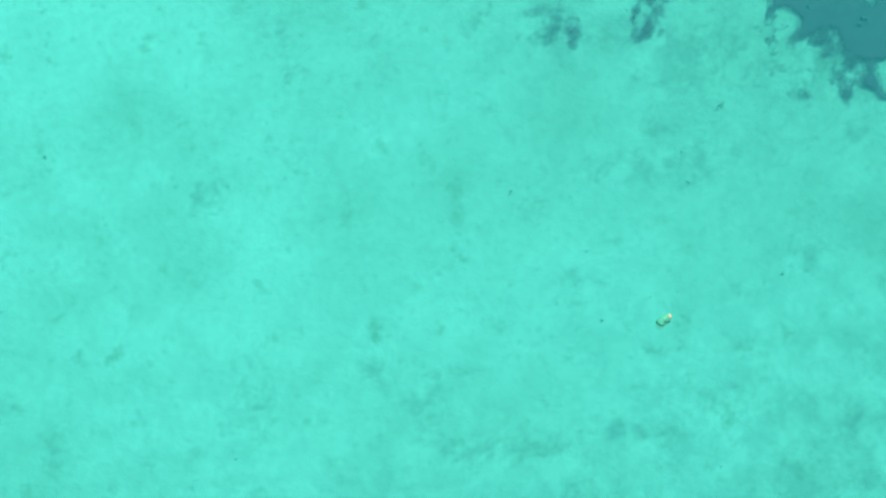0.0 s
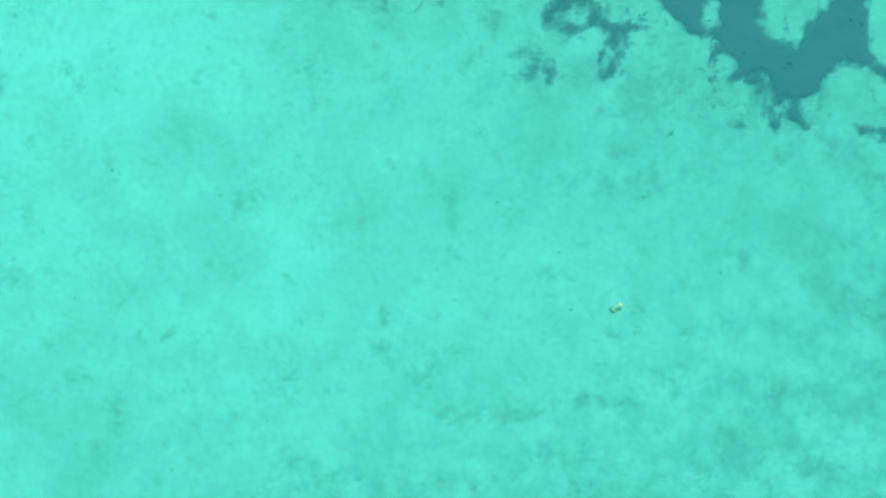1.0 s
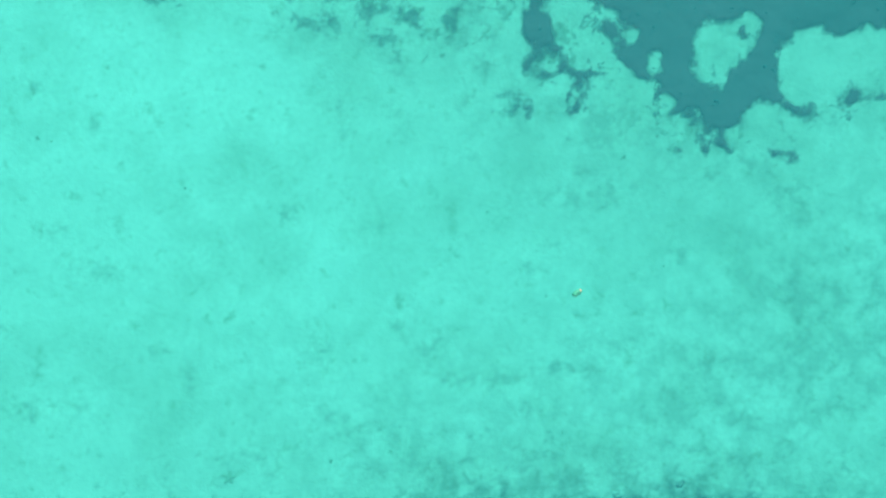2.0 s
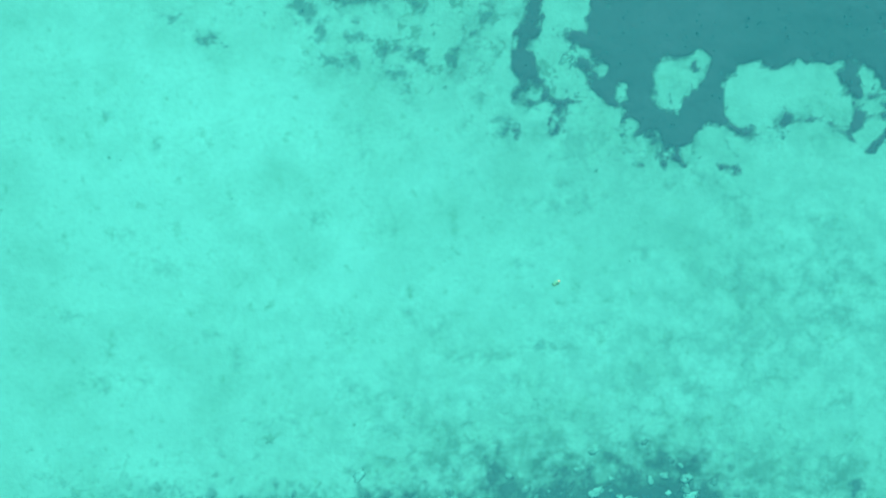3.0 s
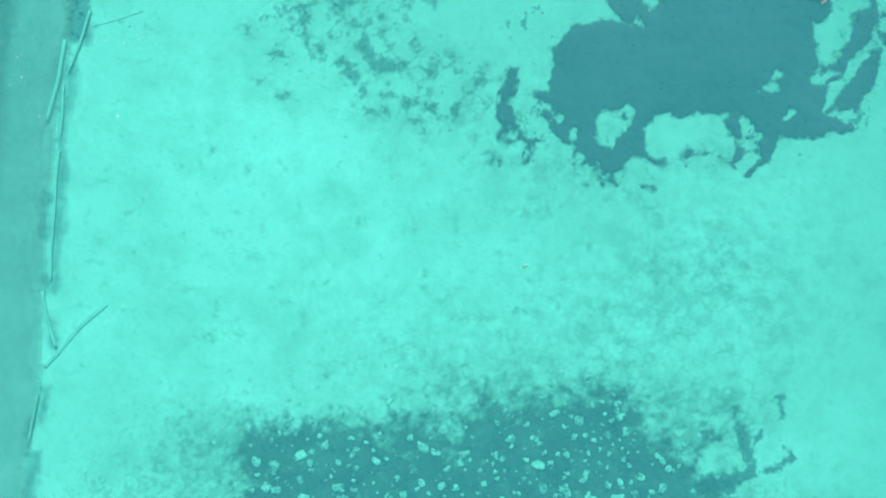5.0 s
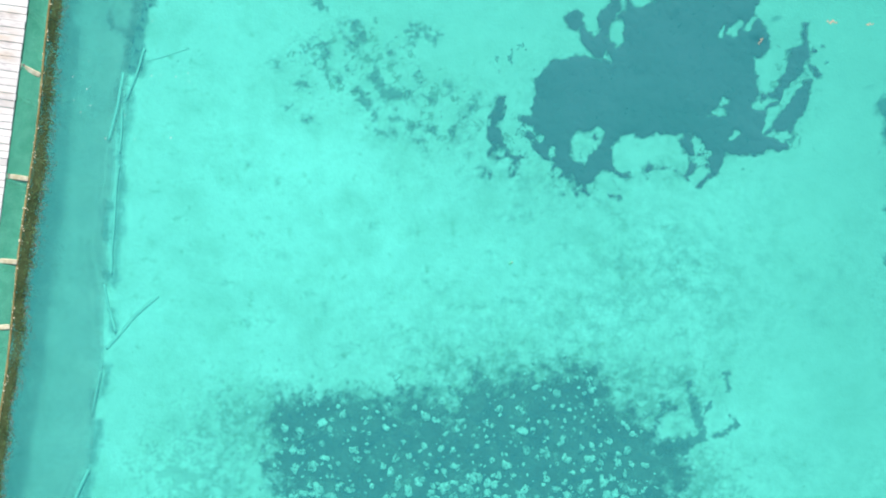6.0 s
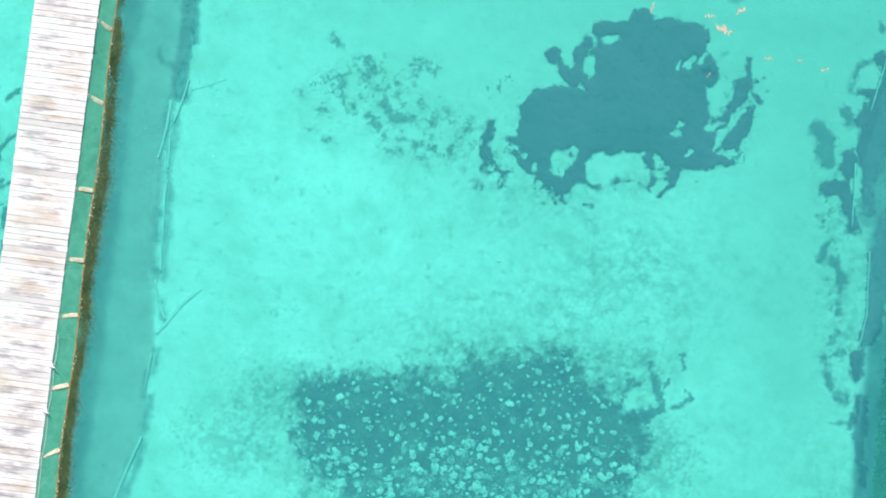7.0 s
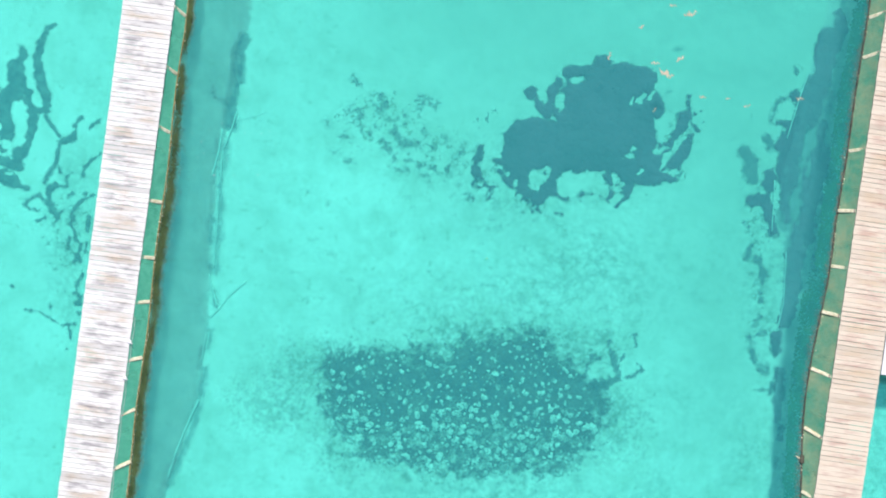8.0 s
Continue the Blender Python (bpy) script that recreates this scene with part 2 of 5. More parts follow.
def tube(points, radius, sides=8, wobble=0.0, seed=0):
    """Vertices and faces of a round bar along the points, closed at both ends."""
    rnd = random.Random(seed)
    pts = [Vector(p) for p in points]
    verts, faces = [], []
    for i, p in enumerate(pts):
        way = (pts[min(i + 1, len(pts) - 1)] - pts[max(i - 1, 0)]).normalized()
        side = way.cross(Vector((0, 0, 1)))
        side = side.normalized() if side.length > 0.05 else Vector((1, 0, 0))
        up = side.cross(way)
        for k in range(sides):
            a = 2 * math.pi * k / sides
            r = radius * (1 + wobble * rnd.uniform(-1, 1))
            verts.append(p + side * (r * math.cos(a)) + up * (r * math.sin(a)))
    for i in range(len(pts) - 1):
        for k in range(sides):
            a, b = i * sides + k, i * sides + (k + 1) % sides
            faces.append((a, b, b + sides, a + sides))
    faces.append(tuple(range(sides))[::-1])
    faces.append(tuple(range((len(pts) - 1) * sides, len(pts) * sides)))
    return verts, faces


TABLE = np.random.RandomState(5).rand(256, 256)


def value_noise(x, y):
    xi, yi = np.floor(x).astype(int), np.floor(y).astype(int)
    fx, fy = x - xi, y - yi
    fx, fy = fx * fx * (3 - 2 * fx), fy * fy * (3 - 2 * fy)
    a, b = TABLE[xi % 256, yi % 256], TABLE[(xi + 1) % 256, yi % 256]
    c, d = TABLE[xi % 256, (yi + 1) % 256], TABLE[(xi + 1) % 256, (yi + 1) % 256]
    return (a + (b - a) * fx) * (1 - fy) + (c + (d - c) * fx) * fy


def rough_noise(x, y, size, octaves=4, fall=0.55):
    """Noise from about -1 to 1 whose largest features are size metres."""
    total, weight, amp = 0.0, 0.0, 1.0
    for o in range(octaves):
        k = 2.03 ** o / size
        total = total + amp * (value_noise(x * k + 37.1 * o, y * k + 11.7 * o) * 2 - 1)
        weight, amp = weight + amp, amp * fall
    return total / weight * 1.9


COS8, SIN8 = math.cos(radians(8)), math.sin(radians(8))


class Growth:
    """Where a weed bed grows: ovals and banks that bear weed, ovals and clefts that stay bare, strips and tufts grown
    over them, last gaps, and a ragged rim. An oval is x, y and two radii; a bank, cleft or strip two ends and a radius."""

    def __init__(self, ragged, size, shift, slope=1.0):
        self.more, self.less, self.again, self.last = [], [], [], []
        self.ragged, self.size, self.shift, self.slope = ragged, size, shift, slope

    def weed(self, x, y, rx, ry):
        self.more.append((x, y, rx, ry))

    def bank(self, xa, ya, xb, yb, r):
        self.more.append((xa, ya, xb, yb, r))

    def bare(self, x, y, rx, ry):
        self.less.append((x, y, rx, ry))

    def cleft(self, xa, ya, xb, yb, r):
        self.less.append((xa, ya, xb, yb, r))

    def tuft(self, x, y, rx, ry):
        self.again.append((x, y, rx, ry))

    def strip(self, xa, ya, xb, yb, r):
        self.again.append((xa, ya, xb, yb, r))

    def gap(self, x, y, rx, ry):
        self.last.append((x, y, rx, ry))

    def inside(self, o, x, y):
        """Metres inside an oval or a bank, negative outside it."""
        if len(o) == 5:
            dx, dy = o[2] - o[0], o[3] - o[1]
            k = np.clip(((x - o[0]) * dx + (y - o[1]) * dy) / (dx * dx + dy * dy + 1e-9), 0, 1)
            return o[4] - np.sqrt((x - o[0] - k * dx) ** 2 + (y - o[1] - k * dy) ** 2)
        u, v = x - o[0], y - o[1]
        u, v = (u * COS8 + v * SIN8) / o[2], (v * COS8 - u * SIN8) / o[3]
        return (1 - np.sqrt(u * u + v * v + 1e-9)) * min(o[2], o[3])

    def field(self, x, y):
        soft, bend = 0.045, min(0.065, 0.8 * self.ragged)
        x, y = x + bend * rough_noise(x + 71.3, y - self.shift, 0.55, 3, 0.6), y + bend * rough_noise(x - self.shift, y + 53.9, 0.55, 3, 0.6)
        total = np.full(np.shape(x), 1e-28)
        for o in self.more:
            total = total + np.exp(np.clip(self.inside(o, x, y), -3, 2) / soft)
        f = soft * np.log(total)
        for o in self.less:
            f = np.minimum(f, -1.2 * self.inside(o, x, y))
        total = np.exp(np.clip(f, -3, 2) / soft)
        for o in self.again:
            total = total + np.exp(np.clip(self.inside(o, x, y), -3, 2) / soft)
        f = soft * np.log(total + 1e-28)
        for o in self.last:
            f = np.minimum(f, -1.2 * self.inside(o, x, y))
        f = np.clip(self.slope * f, -3, 0.6)
        lobes = 0.75 - 2.6 * np.abs(rough_noise(x - self.shift, y + self.shift, self.size * 1.3, 3, 0.6))
        return f + self.ragged * (0.95 * rough_noise(x + self.shift, y - self.shift, self.size, 6, 0.8) + 0.45 * lobes)

    def bounds(self):
        xs, ys = [], []
        for o in self.more + self.again:
            if len(o) == 5:
                xs += [o[k] + q for k in (0, 2) for q in (-o[4], o[4])]
                ys += [o[k] + q for k in (1, 3) for q in (-o[4], o[4])]
            else:
                xs += [o[0] - o[2], o[0] + o[2]]
                ys += [o[1] - o[3], o[1] + o[3]]
        return min(xs) - 0.6, max(xs) + 0.6, min(ys) - 0.6, max(ys) + 0.6


def bed_height(x, y):
    return BED + 0.10 * rough_noise(x, y, 7.0, 3) + 0.018 * rough_noise(x, y, 0.9, 2)


def weed_bed(name, label, growth, step, height, mat, blade_mat, tufts, seed, cut=0.0, blade=(0.05, 0.13), rim=0.14):
    """A bed of weed: a silted mat whose rim follows the growth, with blades standing on it."""
    x0, x1, y0, y1 = growth.bounds()
    nx, ny = int((x1 - x0) / step) + 1, int((y1 - y0) / step) + 1
    gx, gy = np.meshgrid(x0 + step * np.arange(nx), y0 + step * np.arange(ny), indexing="ij")
    f = growth.field(gx, gy) - cut + rim
    keep = (f[:-1, :-1] > 0).astype(int) + (f[1:, :-1] > 0) + (f[:-1, 1:] > 0) + (f[1:, 1:] > 0)
    dx, dy = np.gradient(f, step)
    size = dx * dx + dy * dy + 1e-4
    slide = np.where(f < 0, np.clip(-f / size, -2, 2), 0.0)
    mx, my = np.clip(dx * slide, -step * 0.9, step * 0.9), np.clip(dy * slide, -step * 0.9, step * 0.9)
    px, py = gx + mx, gy + my
    tall = np.clip(f - rim * 0.5, 0, 0.3) / 0.3
    pz = bed_height(px, py) + 0.014 + height * np.sqrt(tall) * (0.75 + 0.35 * rough_noise(px, py, 0.5, 3))
    pz = np.where(f < 0, bed_height(px, py) - 0.03, pz)
    cover = np.clip(f / (2 * rim), 0, 1)
    cells = np.argwhere(keep > 0)
    index = -np.ones((nx, ny), int)
    verts, faces, dense = [], [], []

    def corner(i, j):
        if index[i, j] < 0:
            index[i, j] = len(verts)
            verts.append((float(px[i, j]), float(py[i, j]), float(pz[i, j])))
            dense.append(float(cover[i, j]))
        return int(index[i, j])

    for i, j in cells:
        faces.append((corner(i, j), corner(i + 1, j), corner(i + 1, j + 1), corner(i, j + 1)))
    top = thing(name, label, "seagrass", 0, 0, 0)
    top["kind"] = "stuff"
    sheet = mesh_object("mat", verts, faces, mat, top, smooth=True)
    sheet.data.attributes.new("cover", "FLOAT", "POINT").data.foreach_set("value", dense)
    rnd = np.random.RandomState(seed)
    tx, ty = rnd.uniform(x0, x1, tufts), rnd.uniform(y0, y1, tufts)
    inside = growth.field(tx, ty) - cut > max(0.14, rim * 0.6)
    tx, ty = tx[inside], ty[inside]
    bv, bf = [], []
    for x, y, z in zip(tx, ty, bed_height(tx, ty)):
        for k in range(3):
            a, h = rnd.uniform(0, 6.283), rnd.uniform(*blade)
            w, lean = rnd.uniform(0.012, 0.03), rnd.uniform(0.4, 1.0) * h
            ca, sa = math.cos(a), math.sin(a)
            n = len(bv)
            bv += [(x - sa * w, y + ca * w, z), (x + sa * w, y - ca * w, z),
                   (x + ca * lean * 0.45 + sa * w, y + sa * lean * 0.45 - ca * w, z + h * 0.2 + height),
                   (x + ca * lean * 0.45 - sa * w, y + sa * lean * 0.45 + ca * w, z + h * 0.2 + height),
                   (x + ca * lean, y + sa * lean, z + h * 0.3 + height)]
            bf += [(n, n + 1, n + 2, n + 3), (n + 3, n + 2, n + 4)]
    if bv:
        mesh_object("blades", bv, bf, blade_mat, top)
    return top


# ---- growth on the sea bed ----
main_bed = Growth(0.085, 0.40, 3.0)
main_bed.bank(3.85, 7.16, 10.29, 8.07, 1.14)
main_bed.weed(3.11, 7.15, 0.55, 0.55)
main_bed.bank(2.90, 7.35, 4.50, 8.27, 0.27)
main_bed.bank(6.34, 9.40, 10.11, 10.11, 1.23)
main_bed.bank(3.84, 5.87, 11.37, 6.93, 0.78)
main_bed.bank(11.01, 10.29, 11.42, 9.84, 0.46)
main_bed.bank(3.37, 5.99, 4.00, 4.47, 0.62)
main_bed.bank(5.78, 5.68, 5.80, 4.37, 0.46)
main_bed.bank(10.43, 6.24, 11.65, 6.51, 1.00)
main_bed.bank(10.68, 9.04, 10.90, 7.97, 0.71)
main_bed.bank(10.44, 5.46, 10.16, 4.69, 0.34)
main_bed.bank(10.15, 4.59, 9.76, 3.92, 0.14)
main_bed.bank(8.89, 4.39, 9.23, 4.12, 0.14)
main_bed.bank(8.90, 5.96, 9.26, 4.51, 0.25)
main_bed.bank(6.82, 10.89, 10.24, 11.37, 0.99)
main_bed.weed(7.82, 12.19, 0.57, 0.47)
main_bed.weed(10.53, 11.91, 0.47, 0.31)
main_bed.bank(10.98, 10.61, 11.20, 10.11, 0.52)
main_bed.weed(5.99, 11.41, 0.49, 0.39)
main_bed.weed(9.02, 12.04, 0.57, 0.36)
main_bed.bank(5.40, 10.70, 5.01, 9.77, 0.31)
main_bed.bank(5.01, 9.77, 5.00, 8.85, 0.31)
main_bed.bank(4.34, 9.47, 4.83, 8.78, 0.31)
main_bed.weed(3.84, 9.85, 0.42, 0.44)
main_bed.bank(2.99, 5.62, 2.46, 5.52, 0.23)
main_bed.bank(2.93, 6.29, 3.39, 4.73, 0.35)
main_bed.bank(3.39, 4.73, 4.19, 3.82, 0.30)
main_bed.weed(4.49, 3.59, 0.19, 0.19)
main_bed.bank(3.19, 4.62, 3.92, 4.17, 0.34)
main_bed.bank(4.02, 4.85, 4.29, 4.07, 0.46)
main_bed.bank(4.42, 4.01, 5.11, 3.66, 0.30)
main_bed.bank(5.10, 3.73, 5.71, 4.43, 0.46)
main_bed.bank(5.71, 4.43, 6.07, 5.14, 0.48)
main_bed.weed(6.26, 4.36, 0.26, 0.32)
main_bed.bank(5.07, 3.57, 5.26, 3.07, 0.11)
main_bed.bare(4.73, 4.82, 0.35, 0.62)
main_bed.bare(5.41, 5.51, 0.20, 0.19)
main_bed.bare(5.32, 4.96, 0.16, 0.19)
main_bed.cleft(4.89, 5.18, 5.34, 5.51, 0.12)
main_bed.cleft(4.87, 4.79, 5.39, 5.14, 0.12)
main_bed.bare(6.96, 4.67, 0.78, 0.83)
main_bed.bare(8.11, 4.94, 0.59, 0.83)
main_bed.bare(8.92, 4.74, 0.24, 0.46)
main_bed.bare(6.01, 3.59, 0.51, 0.43)
main_bed.bare(6.48, 4.95, 0.34, 0.30)
main_bed.cleft(6.41, 3.45, 8.94, 3.79, 0.43)
main_bed.bare(3.18, 4.92, 0.13, 0.20)
main_bed.bare(3.57, 4.41, 0.12, 0.15)
main_bed.cleft(2.38, 5.13, 2.74, 4.50, 0.11)
main_bed.bare(9.54, 5.47, 0.25, 0.23)
main_bed.bare(9.57, 4.97, 0.25, 0.21)
main_bed.bare(9.78, 4.42, 0.25, 0.23)
main_bed.bare(11.97, 8.99, 0.41, 0.62)
main_bed.cleft(11.74, 9.05, 11.87, 8.29, 0.25)
main_bed.cleft(12.24, 7.58, 12.25, 6.50, 0.18)
main_bed.bare(11.70, 7.48, 0.23, 0.18)
main_bed.cleft(10.80, 10.44, 11.04, 10.93, 0.11)
main_bed.cleft(10.34, 10.15, 10.37, 10.43, 0.09)
main_bed.bare(9.99, 6.92, 0.23, 0.09)
main_bed.cleft(10.79, 5.93, 10.96, 6.22, 0.09)
main_bed.cleft(10.23, 7.34, 10.34, 7.47, 0.09)
main_bed.cleft(13.80, 5.15, 11.09, 4.77, 0.50)
main_bed.cleft(11.22, 11.24, 11.93, 10.64, 0.23)
main_bed.bare(5.61, 9.60, 0.26, 0.49)
main_bed.bare(6.41, 10.97, 0.34, 0.21)
main_bed.bare(4.56, 9.95, 0.26, 0.49)
main_bed.cleft(9.81, 10.10, 9.86, 10.37, 0.10)
main_bed.cleft(10.23, 10.32, 10.52, 10.67, 0.13)
main_bed.tuft(7.65, 4.33, 0.17, 0.20)
main_bed.strip(7.79, 4.30, 8.54, 4.52, 0.03)
main_bed.strip(6.49, 3.85, 6.82, 3.95, 0.04)
main_bed.strip(1.37, 6.35, 1.24, 5.72, 0.19)
main_bed.strip(1.24, 5.72, 1.15, 5.37, 0.20)
main_bed.strip(1.15, 5.37, 1.27, 4.82, 0.23)
main_bed.strip(1.44, 5.55, 1.59, 5.97, 0.08)
main_bed.strip(1.46, 6.34, 1.24, 5.74, 0.14)
main_bed.strip(1.35, 4.87, 1.55, 4.37, 0.27)
main_bed.strip(1.55, 4.37, 1.80, 4.07, 0.24)
main_bed.strip(1.80, 4.07, 2.31, 3.87, 0.20)
main_bed.strip(1.26, 4.06, 1.46, 4.29, 0.13)
main_bed.strip(2.33, 3.89, 2.73, 4.11, 0.09)
main_bed.strip(2.36, 3.79, 2.32, 3.42, 0.11)
main_bed.strip(1.98, 3.76, 2.12, 3.45, 0.06)
main_bed.strip(2.21, 3.31, 2.33, 3.40, 0.06)
main_bed.strip(3.94, 3.92, 4.15, 3.46, 0.11)
main_bed.strip(3.71, 3.89, 3.83, 3.75, 0.09)
main_bed.tuft(4.34, 2.83, 0.06, 0.08)
main_bed.tuft(4.89, 2.91, 0.09, 0.13)
main_bed.strip(4.76, 3.20, 4.87, 2.98, 0.06)
main_bed.strip(5.34, 3.00, 5.43, 2.91, 0.06)
main_bed.strip(4.90, 3.35, 5.20, 3.06, 0.08)
main_bed.tuft(6.72, 3.85, 0.17, 0.09)
main_bed.strip(6.22, 4.05, 6.47, 3.90, 0.08)
main_bed.tuft(1.27, 3.21, 0.15, 0.13)
main_bed.tuft(2.69, 4.91, 0.10, 0.10)
main_bed.strip(2.73, 5.02, 2.91, 4.79, 0.10)
main_bed.strip(3.02, 4.40, 3.34, 4.34, 0.10)
main_bed.tuft(6.23, 2.98, 0.09, 0.07)
main_bed.tuft(6.63, 2.99, 0.08, 0.07)
main_bed.strip(9.19, 5.17, 9.92, 5.27, 0.07)
main_bed.strip(9.26, 4.67, 9.99, 4.75, 0.07)
main_bed.gap(1.59, 4.11, 0.12, 0.17)
main_bed.gap(2.17, 3.66, 0.09, 0.10)
main_bed.gap(3.65, 4.41, 0.13, 0.18)
main_bed.gap(3.15, 4.92, 0.14, 0.14)
main_bed.gap(1.04, 5.25, 0.07, 0.11)
main_bed.gap(1.44, 4.08, 0.09, 0.08)
main_bed.strip(13.14, 11.00, 13.23, 10.09, 0.11)
main_bed.strip(13.07, 9.74, 12.96, 9.22, 0.39)
main_bed.strip(12.96, 9.22, 12.76, 8.64, 0.34)
main_bed.strip(13.53, 9.90, 13.98, 10.15, 0.09)
main_bed.strip(13.38, 9.47, 13.86, 9.05, 0.14)
main_bed.strip(12.69, 8.49, 12.43, 8.04, 0.18)
main_bed.strip(13.59, 8.62, 13.51, 8.06, 0.21)
main_bed.strip(13.35, 8.03, 13.20, 7.46, 0.36)
main_bed.strip(13.08, 7.37, 12.70, 6.79, 0.34)
main_bed.strip(12.67, 6.81, 12.28, 6.30, 0.21)
main_bed.strip(12.14, 5.86, 12.90, 6.04, 0.23)
main_bed.strip(13.16, 6.58, 13.22, 7.00, 0.14)
main_bed.strip(12.43, 8.04, 11.77, 7.86, 0.09)
main_bed.strip(12.48, 7.82, 12.11, 7.54, 0.09)
main_bed.gap(12.85, 8.17, 0.21, 0.14)
main_bed.gap(13.18, 8.47, 0.23, 0.11)
main_bed.gap(12.71, 6.36, 0.32, 0.18)
main_bed.gap(3.69, 3.77, 0.14, 0.28)
main_bed.gap(3.93, 3.56, 0.22, 0.22)
main_bed.gap(4.29, 3.36, 0.23, 0.17)
main_bed.gap(4.58, 3.25, 0.13, 0.12)
main_bed.gap(1.75, 3.85, 0.28, 0.12)
main_bed.gap(2.56, 3.96, 0.20, 0.12)
main_bed.gap(2.42, 3.38, 0.07, 0.22)
main_bed.gap(2.16, 3.43, 0.07, 0.25)
main_bed.strip(12.57, 9.86, 12.08, 10.02, 0.09)
spotted_bed = Growth(0.42, 0.6, 21.0, 0.85)
spotted_bed.bank(-5.10, -7.75, -1.12, -7.36, 0.93)
spotted_bed.bank(-3.55, -9.22, 7.62, -7.31, 1.83)
spotted_bed.bank(2.44, -6.36, 6.33, -5.30, 1.07)
spotted_bed.bank(-1.76, -9.98, 7.83, -8.80, 1.60)
spotted_bed.weed(9.06, -7.95, 1.67, 1.20)
spotted_bed.bank(-1.19, -6.87, 0.79, -6.59, 0.60)
spotted_bed.bank(-4.87, -9.40, -3.46, -9.88, 1.00)
spotted_bed.bank(7.20, -9.05, 9.55, -9.06, 0.83)
spotted_bed.bank(-3.26, -11.26, 8.96, -9.65, 1.27)
spotted_bed.bank(-0.49, -11.82, 8.11, -10.78, 0.87)
spotted_bed.bank(0.93, -12.36, 7.56, -11.63, 0.47)
spotted_bed.bare(11.47, -5.93, 1.33, 0.93)
spotted_bed.bare(-4.78, -12.42, 2.00, 1.00)
spotted_bed.bare(-2.04, -5.64, 2.67, 0.53)
spotted_bed.bare(10.60, -4.54, 2.00, 0.80)
branch_bed = Growth(0.15, 0.3, 170.0)
branch_bed.tuft(11.89, -3.57, 0.18, 0.18)
branch_bed.strip(11.89, -3.57, 12.05, -4.08, 0.05)
branch_bed.strip(10.50, -4.34, 10.92, -5.16, 0.13)
branch_bed.strip(10.92, -5.16, 11.24, -5.97, 0.17)
branch_bed.strip(11.24, -5.97, 10.50, -6.64, 0.24)
branch_bed.strip(10.50, -6.64, 8.59, -6.80, 0.28)
branch_bed.strip(10.44, -4.07, 10.60, -4.51, 0.06)
branch_bed.strip(10.56, -4.75, 9.89, -5.21, 0.06)
branch_bed.strip(9.89, -5.21, 9.56, -5.03, 0.06)
branch_bed.strip(9.56, -5.03, 9.32, -5.61, 0.06)
branch_bed.strip(9.50, -5.26, 9.35, -6.14, 0.05)
branch_bed.strip(9.35, -6.14, 8.99, -6.53, 0.05)
branch_bed.strip(11.46, -4.76, 11.12, -5.31, 0.06)
branch_bed.strip(11.33, -6.14, 12.21, -5.85, 0.06)
branch_bed.strip(12.21, -5.85, 12.57, -5.43, 0.06)
branch_bed.strip(12.57, -5.43, 12.22, -5.07, 0.06)
branch_bed.strip(10.53, -6.82, 10.80, -7.13, 0.08)
branch_bed.strip(7.16, -6.61, 8.67, -6.74, 0.23)
sparse_bed = Growth(0.24, 0.30, 40.0)
sparse_bed.strip(-3.79, 6.44, -3.16, 5.86, 0.18)
sparse_bed.tuft(-2.95, 5.87, 0.46, 0.39)
sparse_bed.strip(-2.58, 5.73, -2.38, 5.92, 0.11)
sparse_bed.strip(-6.79, 7.15, -6.49, 7.47, 0.11)
sparse_bed.strip(-6.49, 7.47, -5.97, 7.40, 0.11)
sparse_bed.strip(-5.97, 7.40, -5.82, 7.10, 0.09)
sparse_bed.strip(-5.82, 7.10, -6.10, 6.83, 0.09)
sparse_bed.strip(-6.47, 7.15, -6.25, 6.90, 0.09)
sparse_bed.strip(-4.89, 8.38, -4.60, 7.59, 0.11)
sparse_bed.strip(-4.57, 8.10, -4.34, 7.44, 0.07)
sparse_bed.strip(-5.04, 7.81, -4.89, 7.37, 0.07)
sparse_bed.strip(-2.65, 7.87, -2.46, 8.63, 0.11)
sparse_bed.strip(-2.52, 7.93, -2.42, 8.36, 0.14)
sparse_bed.strip(-2.24, 8.55, -1.70, 8.32, 0.09)
sparse_bed.strip(-1.69, 8.55, -1.56, 8.29, 0.07)
sparse_bed.tuft(-1.55, 5.88, 0.25, 0.14)
sparse_bed.strip(-4.43, 5.94, -4.06, 5.27, 0.11)
sparse_bed.strip(-4.06, 5.27, -3.57, 4.88, 0.09)
sparse_bed.strip(-0.45, 4.63, -0.13, 5.16, 0.11)
sparse_bed.strip(-0.13, 5.16, 0.21, 5.83, 0.11)
sparse_bed.strip(-1.94, 4.60, -1.18, 4.59, 0.09)
sparse_bed.tuft(-3.61, 4.85, 0.14, 0.11)
sparse_bed.tuft(-3.18, 4.25, 0.16, 0.07)
sparse_bed.tuft(-5.24, 6.26, 0.11, 0.11)
sparse_bed.tuft(-6.85, 5.78, 0.09, 0.11)
sparse_bed.tuft(-7.79, 6.39, 0.09, 0.07)
sparse_bed.tuft(-7.16, 4.68, 0.07, 0.07)
sparse_bed.tuft(-6.17, 4.38, 0.07, 0.05)
sparse_bed.strip(-6.57, 9.21, -6.35, 8.91, 0.09)
sparse_bed.tuft(-4.84, 6.68, 0.14, 0.09)
sparse_bed.strip(-5.54, 8.43, -5.25, 8.01, 0.07)
sparse_bed.strip(-5.87, 6.66, -5.71, 6.33, 0.07)
sparse_bed.strip(-1.13, 6.51, -0.64, 6.35, 0.09)
sparse_bed.strip(0.39, 6.38, 0.31, 5.79, 0.11)
sparse_bed.strip(-0.13, 4.35, 0.24, 4.13, 0.09)
